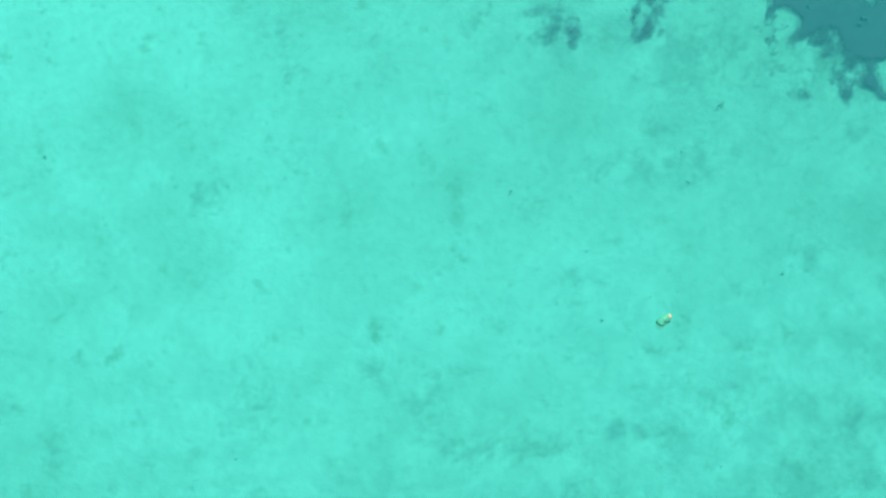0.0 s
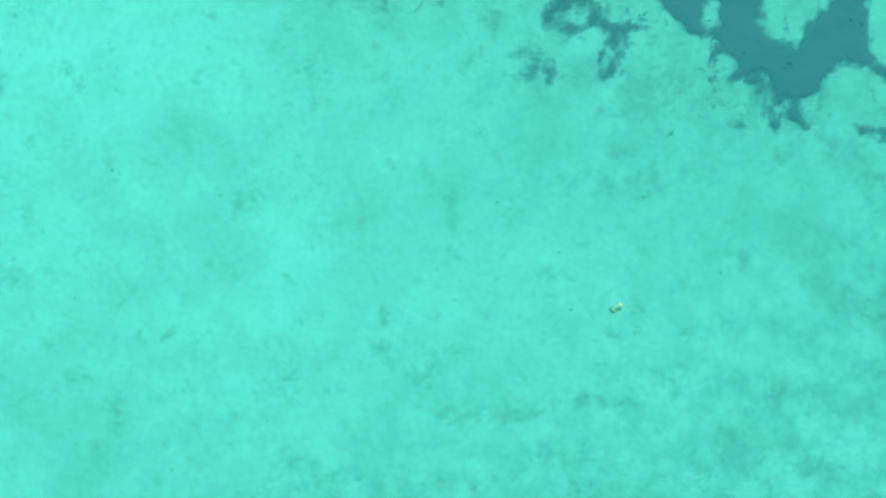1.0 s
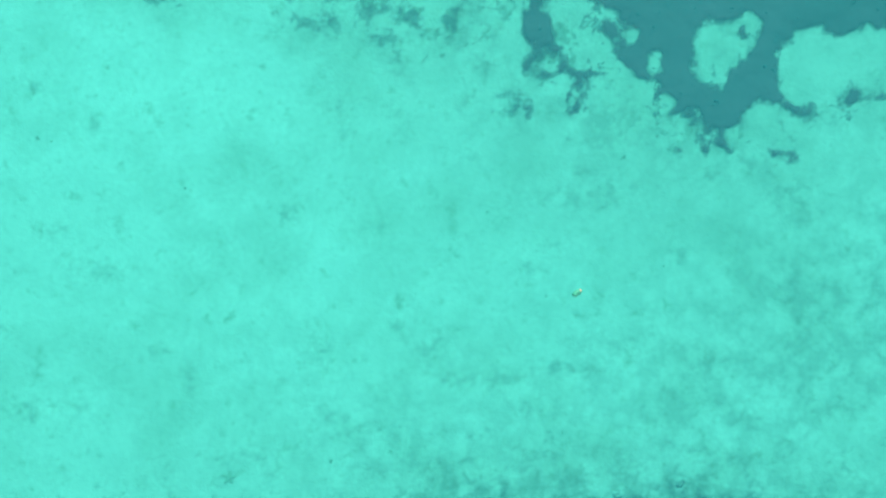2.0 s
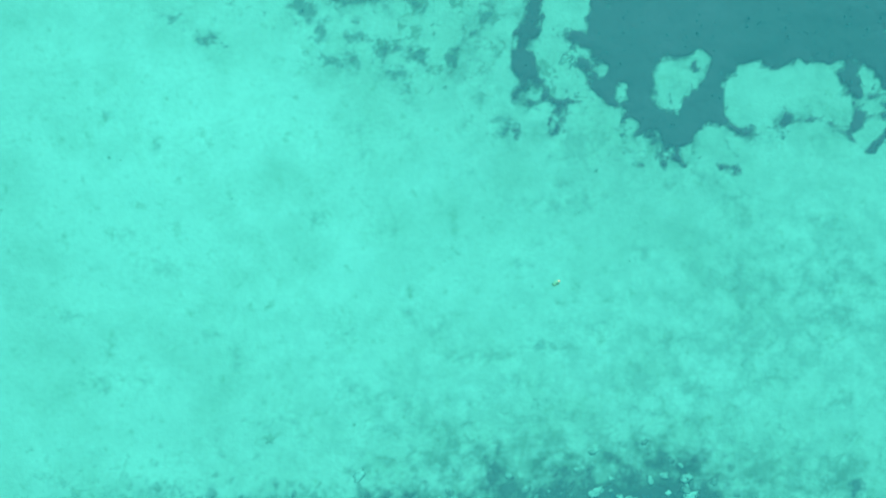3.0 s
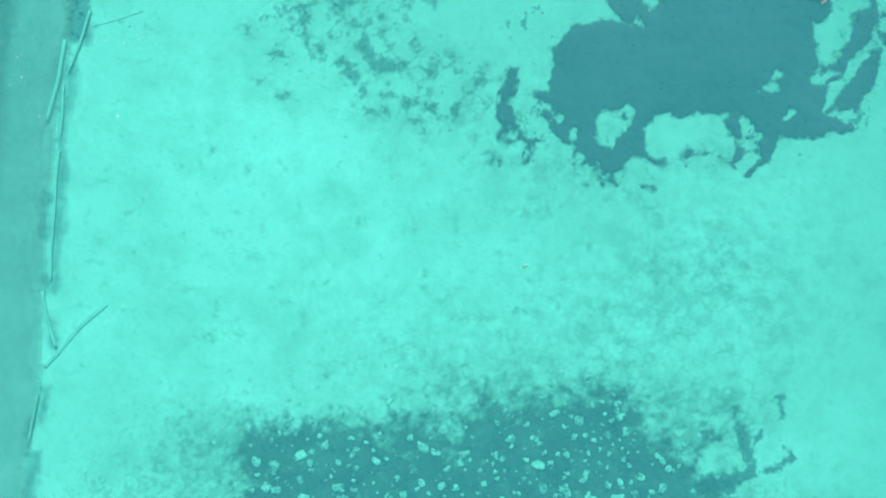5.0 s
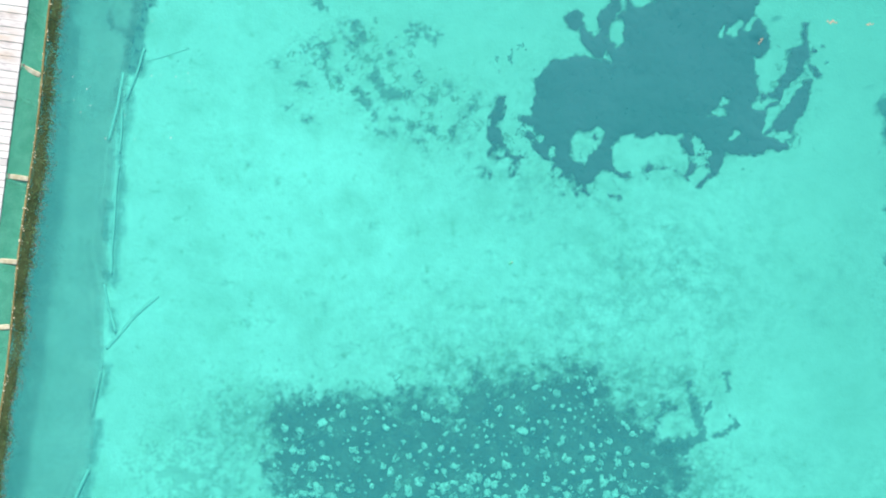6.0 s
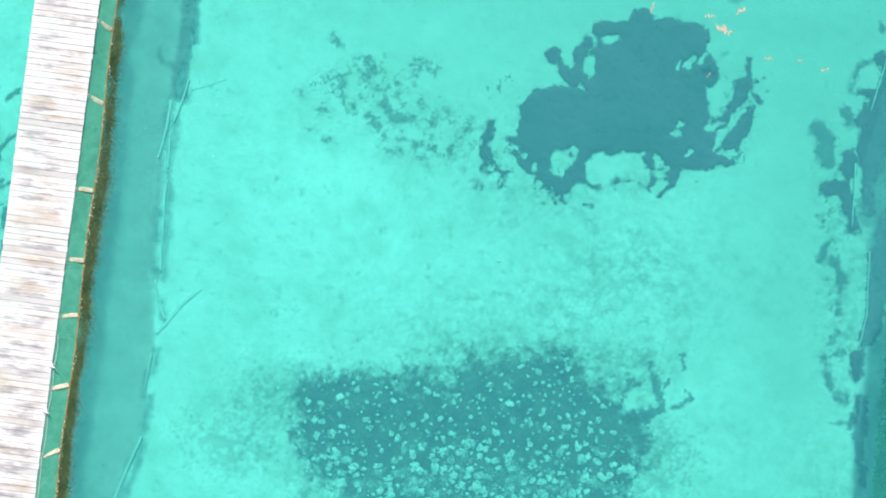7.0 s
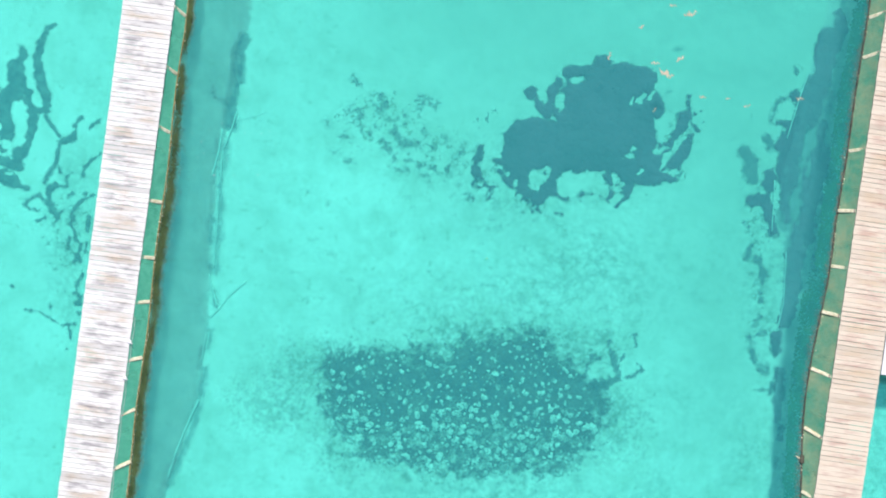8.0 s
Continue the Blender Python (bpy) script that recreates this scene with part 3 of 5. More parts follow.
sparse_bed.strip(-2.86, 4.89, -2.62, 4.81, 0.07)
sparse_bed.strip(-1.67, 4.13, -1.42, 3.99, 0.07)
sparse_bed.tuft(1.12, 3.26, 0.21, 0.14)
sparse_bed.strip(-6.55, 5.75, -6.34, 5.55, 0.07)
sparse_bed.strip(-3.96, 7.04, -3.74, 6.75, 0.07)
sparse_bed.strip(-3.35, 7.58, -3.17, 7.29, 0.07)
sparse_bed.strip(-2.21, 6.82, -1.99, 6.39, 0.07)
sparse_bed.strip(18.42, 3.80, 18.94, 3.64, 0.13)
sparse_bed.tuft(17.57, 3.85, 0.17, 0.23)
crumbs = Growth(0.60, 0.30, 130.0, 0.35)
crumbs.weed(11.49, -8.45, 2.33, 2.67)
crumbs.weed(3.95, -5.13, 5.67, 2.17)
crumbs.weed(8.62, -4.81, 3.33, 2.00)
crumbs.weed(-6.42, -7.94, 3.67, 2.33)
crumbs.weed(-1.26, -6.37, 5.00, 1.50)
crumbs.weed(-8.74, -10.62, 3.00, 2.33)
crumbs.weed(-4.08, -12.66, 3.00, 1.33)
crumbs.weed(11.63, -9.44, 2.33, 2.00)
specks = Growth(0.62, 0.34, 150.0, 0.4)
specks.weed(-4.81, 6.93, 3.67, 2.67)
specks.weed(-0.90, 5.46, 3.67, 2.33)
specks.weed(1.57, 4.63, 1.67, 2.00)
specks.weed(5.46, 3.33, 3.67, 0.93)
specks.weed(10.36, 4.35, 3.00, 0.73)
specks.weed(12.85, 8.23, 2.00, 3.00)
specks.weed(18.39, 2.28, 1.67, 9.33)
specks.weed(-22.02, -2.39, 2.00, 6.00)
specks.weed(2.29, 11.46, 1.00, 0.67)
rim_crumbs = Growth(0.62, 0.30, 210.0, 0.4)
rim_crumbs.weed(4.54, 3.87, 2.33, 1.50)
rim_crumbs.weed(7.05, 3.99, 2.33, 1.00)
rim_crumbs.weed(9.94, 4.96, 2.67, 0.80)
rim_crumbs.weed(2.51, 5.10, 1.50, 1.83)
rim_crumbs.weed(13.24, 6.61, 1.33, 2.00)
rim_crumbs.weed(13.82, 9.72, 0.83, 2.00)
rim_crumbs.weed(1.46, 7.81, 1.33, 1.67)
rim_crumbs.weed(5.64, 11.60, 1.67, 0.83)
outer_bed = Growth(0.06, 0.4, 60.0)
outer_bed.strip(-24.48, 9.89, -24.97, 9.55, 0.08)
outer_bed.strip(-24.97, 9.55, -25.20, 8.78, 0.17)
outer_bed.strip(-25.20, 8.78, -25.22, 7.93, 0.23)
outer_bed.strip(-25.22, 7.93, -25.01, 6.95, 0.27)
outer_bed.strip(-25.01, 6.95, -24.70, 6.16, 0.30)
outer_bed.strip(-24.70, 6.16, -24.34, 5.53, 0.27)
outer_bed.strip(-24.34, 5.53, -24.31, 4.86, 0.22)
outer_bed.strip(-24.31, 4.86, -25.04, 4.76, 0.15)
outer_bed.strip(-25.04, 4.76, -25.44, 5.21, 0.17)
outer_bed.strip(-25.44, 5.21, -25.41, 5.72, 0.17)
outer_bed.strip(-25.08, 4.59, -24.94, 3.60, 0.27)
outer_bed.strip(-24.94, 3.60, -25.09, 2.73, 0.23)
outer_bed.strip(-25.09, 2.73, -25.33, 2.03, 0.23)
outer_bed.strip(-25.33, 2.03, -25.66, 1.98, 0.23)
outer_bed.strip(-26.28, 8.29, -25.98, 7.89, 0.17)
outer_bed.strip(-26.07, 7.81, -26.40, 7.26, 0.20)
outer_bed.strip(-26.43, 7.02, -26.08, 5.73, 0.53)
outer_bed.strip(-26.50, 5.57, -26.92, 4.94, 0.50)
outer_bed.strip(-26.85, 4.68, -26.42, 3.12, 0.47)
outer_bed.strip(-27.45, 5.60, -27.19, 3.28, 0.33)
outer_bed.strip(-26.32, 3.07, -26.50, 2.20, 0.23)
outer_bed.strip(-26.50, 1.53, -25.40, 1.34, 0.27)
outer_bed.strip(-25.67, 2.32, -25.52, 1.50, 0.23)
outer_bed.strip(-26.21, 0.66, -25.61, 0.41, 0.43)
outer_bed.strip(-25.59, 0.27, -24.73, 0.16, 0.13)
outer_bed.gap(-26.28, 2.53, 0.40, 0.37)
outer_bed.gap(-25.90, 0.84, 0.30, 0.10)
outer_bed.gap(-26.95, 3.48, 0.27, 0.33)
outer_bed.strip(-24.26, 4.47, -23.74, 3.90, 0.10)
outer_bed.strip(-23.74, 3.90, -23.30, 3.42, 0.10)
outer_bed.strip(-23.13, 3.14, -22.51, 3.50, 0.20)
outer_bed.strip(-22.52, 3.60, -22.42, 4.12, 0.08)
outer_bed.strip(-23.26, 2.89, -23.34, 1.80, 0.13)
outer_bed.strip(-23.34, 1.80, -23.68, 1.08, 0.12)
outer_bed.strip(-23.68, 1.08, -23.79, 0.66, 0.12)
outer_bed.strip(-23.09, 1.67, -22.94, 1.32, 0.08)
outer_bed.strip(-22.17, 4.73, -22.59, 4.10, 0.07)
outer_bed.strip(-21.60, 4.20, -21.01, 4.82, 0.10)
outer_bed.strip(-21.60, 1.85, -21.18, 2.44, 0.07)
outer_bed.strip(-21.18, 2.44, -20.79, 2.77, 0.07)
outer_bed.strip(-21.60, 1.85, -21.58, 1.21, 0.08)
outer_bed.strip(-23.16, 0.48, -23.47, 0.27, 0.18)
outer_bed.strip(-23.47, 0.27, -23.44, -0.40, 0.18)
outer_bed.strip(-23.44, -0.40, -23.16, -0.93, 0.18)
outer_bed.strip(-23.16, -0.93, -22.86, -1.16, 0.15)
outer_bed.strip(-23.08, 0.42, -22.44, 0.65, 0.07)
outer_bed.strip(-22.44, 0.65, -22.57, 1.07, 0.07)
outer_bed.strip(-22.57, 1.07, -22.28, 1.38, 0.07)
outer_bed.strip(-22.70, -1.14, -22.44, -0.83, 0.07)
outer_bed.strip(-22.86, -1.90, -22.71, -1.31, 0.05)
outer_bed.strip(-24.64, -0.47, -24.76, -0.82, 0.07)
outer_bed.strip(-24.76, -0.82, -24.49, -1.05, 0.07)
outer_bed.strip(-24.48, -0.44, -24.01, -0.14, 0.07)
outer_bed.strip(-24.01, -0.14, -23.78, -0.35, 0.07)
outer_bed.strip(-24.23, -1.02, -23.89, -1.03, 0.06)
outer_bed.strip(-23.96, -1.72, -23.43, -1.41, 0.05)
outer_bed.strip(-20.88, 0.30, -21.49, -0.13, 0.07)
outer_bed.strip(-21.49, -0.13, -21.76, -0.60, 0.10)
outer_bed.strip(-21.76, -0.60, -21.98, -0.97, 0.12)
outer_bed.strip(-21.98, -0.97, -21.82, -1.35, 0.10)
outer_bed.strip(-21.82, -1.35, -21.92, -1.60, 0.07)
outer_bed.strip(-21.92, -1.60, -21.63, -2.00, 0.08)
outer_bed.strip(-21.63, -2.00, -21.50, -2.48, 0.08)
outer_bed.strip(-21.50, -2.48, -21.19, -2.78, 0.07)
outer_bed.strip(-21.19, -2.78, -21.28, -3.29, 0.08)
outer_bed.tuft(-21.27, -3.39, 0.23, 0.20)
outer_bed.strip(-21.49, -3.76, -21.09, -3.67, 0.08)
outer_bed.strip(-21.95, -2.38, -21.86, -3.04, 0.05)
outer_bed.strip(-22.35, -0.01, -22.05, 0.23, 0.05)
outer_bed.tuft(-21.37, 0.23, 0.10, 0.08)
outer_bed.strip(-20.92, -1.06, -20.91, -1.89, 0.12)
outer_bed.strip(-20.81, -2.55, -20.84, -3.10, 0.08)
outer_bed.strip(-20.89, -4.42, -21.08, -4.95, 0.10)
outer_bed.strip(-21.08, -4.95, -21.11, -5.46, 0.10)
outer_bed.strip(-21.11, -5.46, -20.80, -5.75, 0.10)
outer_bed.strip(-20.80, -5.75, -20.91, -6.20, 0.10)
outer_bed.tuft(-20.88, -6.17, 0.20, 0.20)
outer_bed.tuft(-20.72, -6.78, 0.10, 0.13)
outer_bed.tuft(-20.88, -7.38, 0.10, 0.07)
outer_bed.strip(-23.90, -6.93, -23.05, -6.98, 0.04)
outer_bed.strip(-23.05, -6.98, -21.98, -7.43, 0.04)
outer_bed.strip(-21.68, -7.63, -21.23, -7.49, 0.06)
outer_bed.strip(-21.23, -7.49, -21.02, -8.31, 0.06)
outer_bed.tuft(-22.53, -6.60, 0.08, 0.10)
outer_bed.tuft(-24.92, -5.69, 0.08, 0.07)
outer_bed.tuft(-21.16, -8.93, 0.07, 0.07)
edge_bed = Growth(0.12, 0.4, 80.0)
edge_bed.bank(21.45, 16.26, 21.04, 14.87, 0.48)
edge_bed.bank(21.04, 14.87, 20.83, 13.76, 0.48)
edge_bed.bank(20.83, 13.76, 20.63, 12.64, 0.48)
edge_bed.bank(20.63, 12.64, 20.37, 11.87, 0.74)
edge_bed.bank(20.37, 11.87, 20.27, 10.89, 0.74)
edge_bed.bank(20.27, 10.89, 19.89, 10.11, 0.58)
edge_bed.bank(19.89, 10.11, 19.53, 8.37, 0.58)
edge_bed.bank(19.53, 8.37, 19.58, 7.16, 0.58)
edge_bed.bank(18.91, 10.22, 19.45, 9.81, 0.43)
edge_bed.bank(19.45, 9.81, 18.99, 8.77, 0.43)
edge_bed.bank(21.20, 10.30, 21.33, 9.35, 0.31)
edge_bed.bank(21.33, 9.35, 21.58, 8.41, 0.31)
edge_bed.bank(21.58, 8.41, 21.60, 7.45, 0.31)
edge_bed.bank(20.82, 15.57, 20.63, 14.33, 0.60)
edge_bed.bank(21.21, 17.08, 21.53, 16.52, 0.24)
edge_bed.bank(19.40, 11.86, 19.84, 11.32, 0.31)
edge_bed.bank(19.23, 7.89, 19.62, 6.85, 0.54)
edge_bed.bank(21.20, 8.60, 21.08, 7.71, 0.48)
edge_bed.bank(21.08, 7.71, 21.05, 6.02, 0.60)
edge_bed.bank(21.05, 6.02, 20.84, 4.31, 0.58)
edge_bed.bank(20.84, 4.31, 20.69, 2.60, 0.53)
edge_bed.bank(20.69, 2.60, 20.72, 0.93, 0.48)
edge_bed.bank(20.72, 0.93, 20.71, -0.76, 0.46)
edge_bed.bank(20.71, -0.76, 20.50, -1.46, 0.38)
edge_bed.bank(20.25, -2.35, 20.34, -3.17, 0.31)
edge_bed.bank(20.72, -4.46, 20.77, -5.13, 0.34)
edge_bed.bank(20.77, -5.13, 20.84, -6.13, 0.33)
edge_bed.bank(20.84, -6.13, 20.93, -7.12, 0.26)
edge_bed.bank(21.15, -7.70, 21.27, -8.30, 0.16)
edge_bed.bank(20.50, -1.46, 20.25, -2.35, 0.14)
edge_bed.bank(18.52, 6.94, 18.35, 5.58, 0.38)
edge_bed.bank(18.35, 5.58, 17.65, 5.36, 0.38)
edge_bed.bank(18.35, 5.58, 18.85, 4.56, 0.34)
edge_bed.bank(18.85, 4.56, 19.09, 3.75, 0.34)
edge_bed.bank(19.62, 6.85, 19.55, 5.63, 0.26)
edge_bed.bank(19.55, 5.63, 19.82, 4.58, 0.26)
edge_bed.bank(21.18, 4.41, 21.19, 3.44, 0.41)
edge_bed.bare(18.78, 10.68, 0.41, 0.34)
edge_bed.bare(18.68, 9.70, 0.36, 0.26)
edge_bed.bare(20.54, 9.36, 0.36, 0.72)
edge_bed.bare(21.65, 9.63, 0.26, 0.48)
edge_bed.bare(20.32, 5.31, 0.31, 0.84)
edge_bed.bare(18.16, 6.04, 0.24, 0.36)
edge_bed.bare(20.74, 7.49, 0.10, 0.72)
edge_bed.bare(19.44, 4.28, 0.17, 0.36)
# A dim layer that darkens the pale gaps beside the net's foot.
dim_bed = Growth(0.22, 0.7, 61.0)
dim_bed.bank(20.65, 12.20, 20.55, 8.60, 0.85)
dim_bed.bank(20.55, 8.60, 20.15, 4.60, 0.95)
dim_bed.bank(20.15, 4.60, 20.40, 2.60, 0.45)
foot_bed = Growth(0.12, 0.4, 88.0)
foot_bed.strip(19.02, 11.83, 18.35, 11.37, 0.10)
foot_bed.strip(18.35, 11.37, 18.22, 10.14, 0.10)
foot_bed.strip(16.74, 8.18, 17.29, 7.71, 0.36)
foot_bed.strip(17.29, 7.71, 17.27, 6.98, 0.36)
foot_bed.strip(19.16, 13.36, 19.29, 13.32, 0.17)
foot_bed.strip(18.06, 9.15, 18.36, 8.71, 0.22)
foot_bed.strip(17.32, 7.52, 17.44, 6.69, 0.36)
foot_bed.strip(17.90, 2.51, 17.89, 2.15, 0.22)
foot_bed.strip(18.46, 1.99, 18.93, 1.21, 0.24)
foot_bed.strip(18.93, 1.21, 18.88, 0.71, 0.24)
foot_bed.strip(18.92, -0.01, 19.03, -0.35, 0.17)
foot_bed.strip(19.05, -1.32, 18.77, -1.97, 0.12)
foot_bed.strip(22.05, 7.46, 22.08, 6.85, 0.26)
foot_bed.strip(21.82, 6.09, 21.86, 5.37, 0.19)
foot_bed.strip(21.90, 2.95, 21.93, 1.87, 0.17)
foot_bed.strip(18.62, -2.61, 18.92, -3.42, 0.19)
foot_bed.strip(18.92, -3.42, 19.18, -3.99, 0.19)
foot_bed.strip(18.98, -2.56, 19.53, -2.18, 0.12)
foot_bed.strip(19.53, -2.18, 19.93, -2.43, 0.12)
foot_bed.strip(19.45, -4.19, 19.88, -4.25, 0.14)
foot_bed.strip(19.88, -4.25, 19.86, -4.56, 0.14)
foot_bed.strip(19.86, -4.56, 19.49, -4.49, 0.14)
foot_bed.strip(19.41, -5.65, 20.24, -5.53, 0.07)
foot_bed.strip(20.27, -5.29, 20.35, -5.88, 0.10)
foot_bed.strip(21.74, -4.11, 21.72, -4.84, 0.19)
foot_bed.strip(21.17, -9.52, 21.25, -10.11, 0.10)
foot_bed.strip(21.80, -10.40, 21.87, -11.24, 0.10)
west_patch = Growth(0.06, 0.4, 97.0)
west_patch.strip(-13.32, 10.60, -13.57, 9.93, 0.39)
west_patch.strip(-13.57, 9.93, -13.46, 8.33, 0.39)
west_patch.strip(-13.52, 8.32, -13.61, 6.92, 0.39)
west_patch.strip(-13.61, 6.92, -13.53, 5.54, 0.39)
west_patch.strip(-13.34, 9.50, -13.20, 8.13, 0.21)
west_patch.strip(-14.74, 7.57, -14.61, 7.01, 0.11)
west_bed = Growth(0.07, 0.5, 95.0)
west_bed.strip(-14.61, 7.01, -13.94, 6.76, 0.11)
west_bed.strip(-13.15, 5.71, -13.22, 5.35, 0.18)
west_bed.strip(-13.49, 4.39, -13.51, 3.34, 0.14)
west_bed.strip(-13.51, 3.34, -13.62, 2.83, 0.14)
west_bed.strip(-13.94, 4.90, -13.93, 3.86, 0.09)
west_bed.strip(-13.53, 2.95, -13.51, 1.80, 0.15)
west_bed.strip(-13.51, 1.80, -13.29, 0.79, 0.15)
west_bed.strip(-13.29, 0.79, -13.31, -0.14, 0.15)
west_bed.strip(-13.31, -0.14, -13.22, -1.40, 0.15)
west_bed.strip(-13.22, -1.40, -13.03, -3.23, 0.15)
west_bed.strip(-13.67, -0.19, -13.58, -1.45, 0.18)
west_bed.strip(-13.42, -2.82, -13.30, -3.21, 0.14)
west_bed.strip(-13.10, -4.28, -12.80, -5.16, 0.08)
west_bed.strip(-12.88, -6.67, -12.96, -7.72, 0.11)
west_bed.strip(-12.90, -8.99, -12.95, -10.27, 0.17)
west_bed.strip(-12.95, -10.27, -13.05, -12.02, 0.17)
west_bed.strip(-13.05, -12.02, -13.47, -13.58, 0.17)
west_bed.strip(-13.47, -13.58, -13.85, -15.02, 0.17)
west_bed.strip(-13.85, -15.02, -14.17, -15.99, 0.17)
west_bed.strip(-13.30, -7.77, -13.26, -8.92, 0.08)

faint_bed = Growth(0.17, 0.22, 230.0)
faint_bed.tuft(2.70, 3.13, 0.25, 0.13)
faint_bed.tuft(2.79, 2.82, 0.30, 0.12)
faint_bed.tuft(3.11, 3.80, 0.12, 0.07)
faint_bed.tuft(3.48, 3.32, 0.14, 0.08)
faint_bed.tuft(3.86, 2.08, 0.10, 0.06)
faint_bed.tuft(2.75, 1.66, 0.12, 0.07)
faint_bed.tuft(5.14, 2.41, 0.14, 0.09)
faint_bed.tuft(5.75, 2.74, 0.20, 0.10)
faint_bed.tuft(6.28, 2.98, 0.12, 0.08)
faint_bed.tuft(6.73, 2.29, 0.22, 0.12)
faint_bed.tuft(6.94, 1.89, 0.20, 0.09)
faint_bed.tuft(7.16, 3.90, 0.14, 0.08)
faint_bed.tuft(-3.13, 0.51, 0.09, 0.07)
faint_bed.tuft(0.55, 2.13, 0.05, 0.05)
faint_bed.tuft(-7.12, 1.72, 0.08, 0.08)
faint_bed.tuft(0.01, -1.88, 0.08, 0.07)
faint_bed.tuft(-4.45, -3.03, 0.09, 0.14)
faint_bed.tuft(-6.60, -1.16, 0.09, 0.06)
faint_bed.tuft(-0.37, -3.80, 0.12, 0.09)
faint_bed.tuft(-1.22, -3.54, 0.12, 0.08)
faint_bed.tuft(-3.29, -4.39, 0.22, 0.08)
faint_bed.tuft(-6.67, -3.86, 0.09, 0.09)
faint_bed.tuft(-5.32, -2.60, 0.14, 0.10)
faint_bed.tuft(0.82, -2.22, 0.22, 0.12)
faint_bed.tuft(1.62, -2.11, 0.16, 0.10)
faint_bed.tuft(-2.15, 2.18, 0.12, 0.08)
faint_bed.tuft(-1.34, 3.62, 0.09, 0.09)
faint_bed.tuft(-0.34, 4.42, 0.16, 0.10)
faint_bed.tuft(0.35, 3.91, 0.12, 0.08)
faint_bed.tuft(2.61, 2.07, 0.10, 0.07)
faint_bed.tuft(3.12, 1.81, 0.12, 0.09)
faint_bed.tuft(1.91, 1.56, 0.12, 0.04)
faint_bed.tuft(2.57, 1.59, 0.08, 0.07)
faint_bed.tuft(-3.07, 0.54, 0.07, 0.07)
faint_bed.tuft(-2.48, 2.76, 0.09, 0.04)
faint_bed.tuft(0.12, 3.12, 0.06, 0.06)
faint_bed.tuft(-1.35, 0.50, 0.10, 0.07)
faint_bed.tuft(4.88, 0.84, 0.10, 0.09)
faint_bed.tuft(2.26, 0.63, 0.06, 0.04)
faint_bed.tuft(0.32, -1.74, 0.09, 0.09)
faint_bed.tuft(-2.01, -2.13, 0.07, 0.10)
faint_bed.tuft(-0.61, -1.42, 0.06, 0.09)
faint_bed.tuft(0.53, -2.21, 0.10, 0.06)
faint_bed.tuft(1.47, -2.15, 0.13, 0.06)
faint_bed.tuft(2.26, -2.55, 0.09, 0.07)
faint_bed.tuft(0.46, 2.03, 0.04, 0.04)
faint_bed.tuft(3.86, 2.04, 0.09, 0.05)
faint_bed.tuft(4.33, 2.85, 0.06, 0.07)
faint_bed.tuft(4.55, 2.90, 0.07, 0.04)
faint_bed.tuft(4.45, 3.32, 0.07, 0.05)
faint_bed.tuft(2.72, 3.11, 0.16, 0.10)
faint_bed.tuft(2.72, 2.84, 0.13, 0.10)
faint_bed.tuft(3.22, 2.99, 0.09, 0.09)
faint_bed.tuft(3.72, 3.05, 0.07, 0.07)
faint_bed.tuft(1.83, 0.02, 0.07, 0.05)
faint_bed.tuft(3.61, -1.20, 0.16, 0.07)
faint_bed.tuft(5.51, -1.23, 0.12, 0.09)
faint_bed.tuft(2.81, -1.75, 0.13, 0.07)
faint_bed.tuft(-6.85, 4.72, 0.10, 0.12)
faint_bed.tuft(-6.15, 4.51, 0.07, 0.06)
faint_bed.tuft(-8.38, 2.23, 0.09, 0.06)
faint_bed.tuft(-6.66, -1.09, 0.12, 0.06)
faint_bed.tuft(-1.79, -3.34, 0.10, 0.13)
faint_bed.tuft(-4.72, -4.93, 0.09, 0.09)
faint_bed.tuft(-7.56, -0.54, 0.09, 0.07)
faint_bed.tuft(-1.20, 2.72, 0.06, 0.09)
faint_bed.tuft(-7.67, -4.07, 0.21, 0.12)
faint_bed.tuft(-8.62, -2.62, 0.15, 0.09)
faint_bed.tuft(6.43, -2.29, 0.21, 0.12)
faint_bed.tuft(8.15, -1.76, 0.18, 0.10)
faint_bed.tuft(10.00, -2.11, 0.24, 0.12)
faint_bed.tuft(4.82, 0.78, 0.12, 0.09)
faint_bed.tuft(6.81, 0.45, 0.15, 0.09)
faint_bed.tuft(8.53, 2.03, 0.18, 0.10)

# Small pools of bare sand break up the southern side of the stony bed.
pools = random.Random(41)
for i in range(120):
    u, v = pools.gauss(1.6, 4.6), -10.4 - 3.8 * pools.random() ** 0.8
    r = pools.uniform(0.08, 0.20) * (1 + 0.35 * max(0.0, -10.2 - v) / 2)
    spotted_bed.gap(u * COS8 - v * SIN8, u * SIN8 + v * COS8, r * pools.uniform(0.9, 1.7), r)

# Weed film on the sand round the beds, thinning outwards.
film_zones = Growth(0.0, 1.0, 0.0)
film_zones.weed(-6.90, -9.60, 4.33, 2.60)
film_zones.weed(-1.50, -11.20, 6.00, 2.20)
film_zones.weed(6.00, -10.60, 8.00, 2.50)
film_zones.weed(2.86, -4.55, 3.67, 1.00)
film_zones.weed(11.49, -8.45, 1.83, 2.17)
film_zones.weed(18.72, 2.33, 2.00, 8.67)
film_zones.weed(-6.47, -7.61, 3.00, 1.67)
film_zones.weed(9.61, -4.67, 3.00, 1.67)
film_zones.weed(-21.69, -2.34, 2.33, 6.67)
film_zones.weed(15.99, 16.99, 5.50, 1.20)


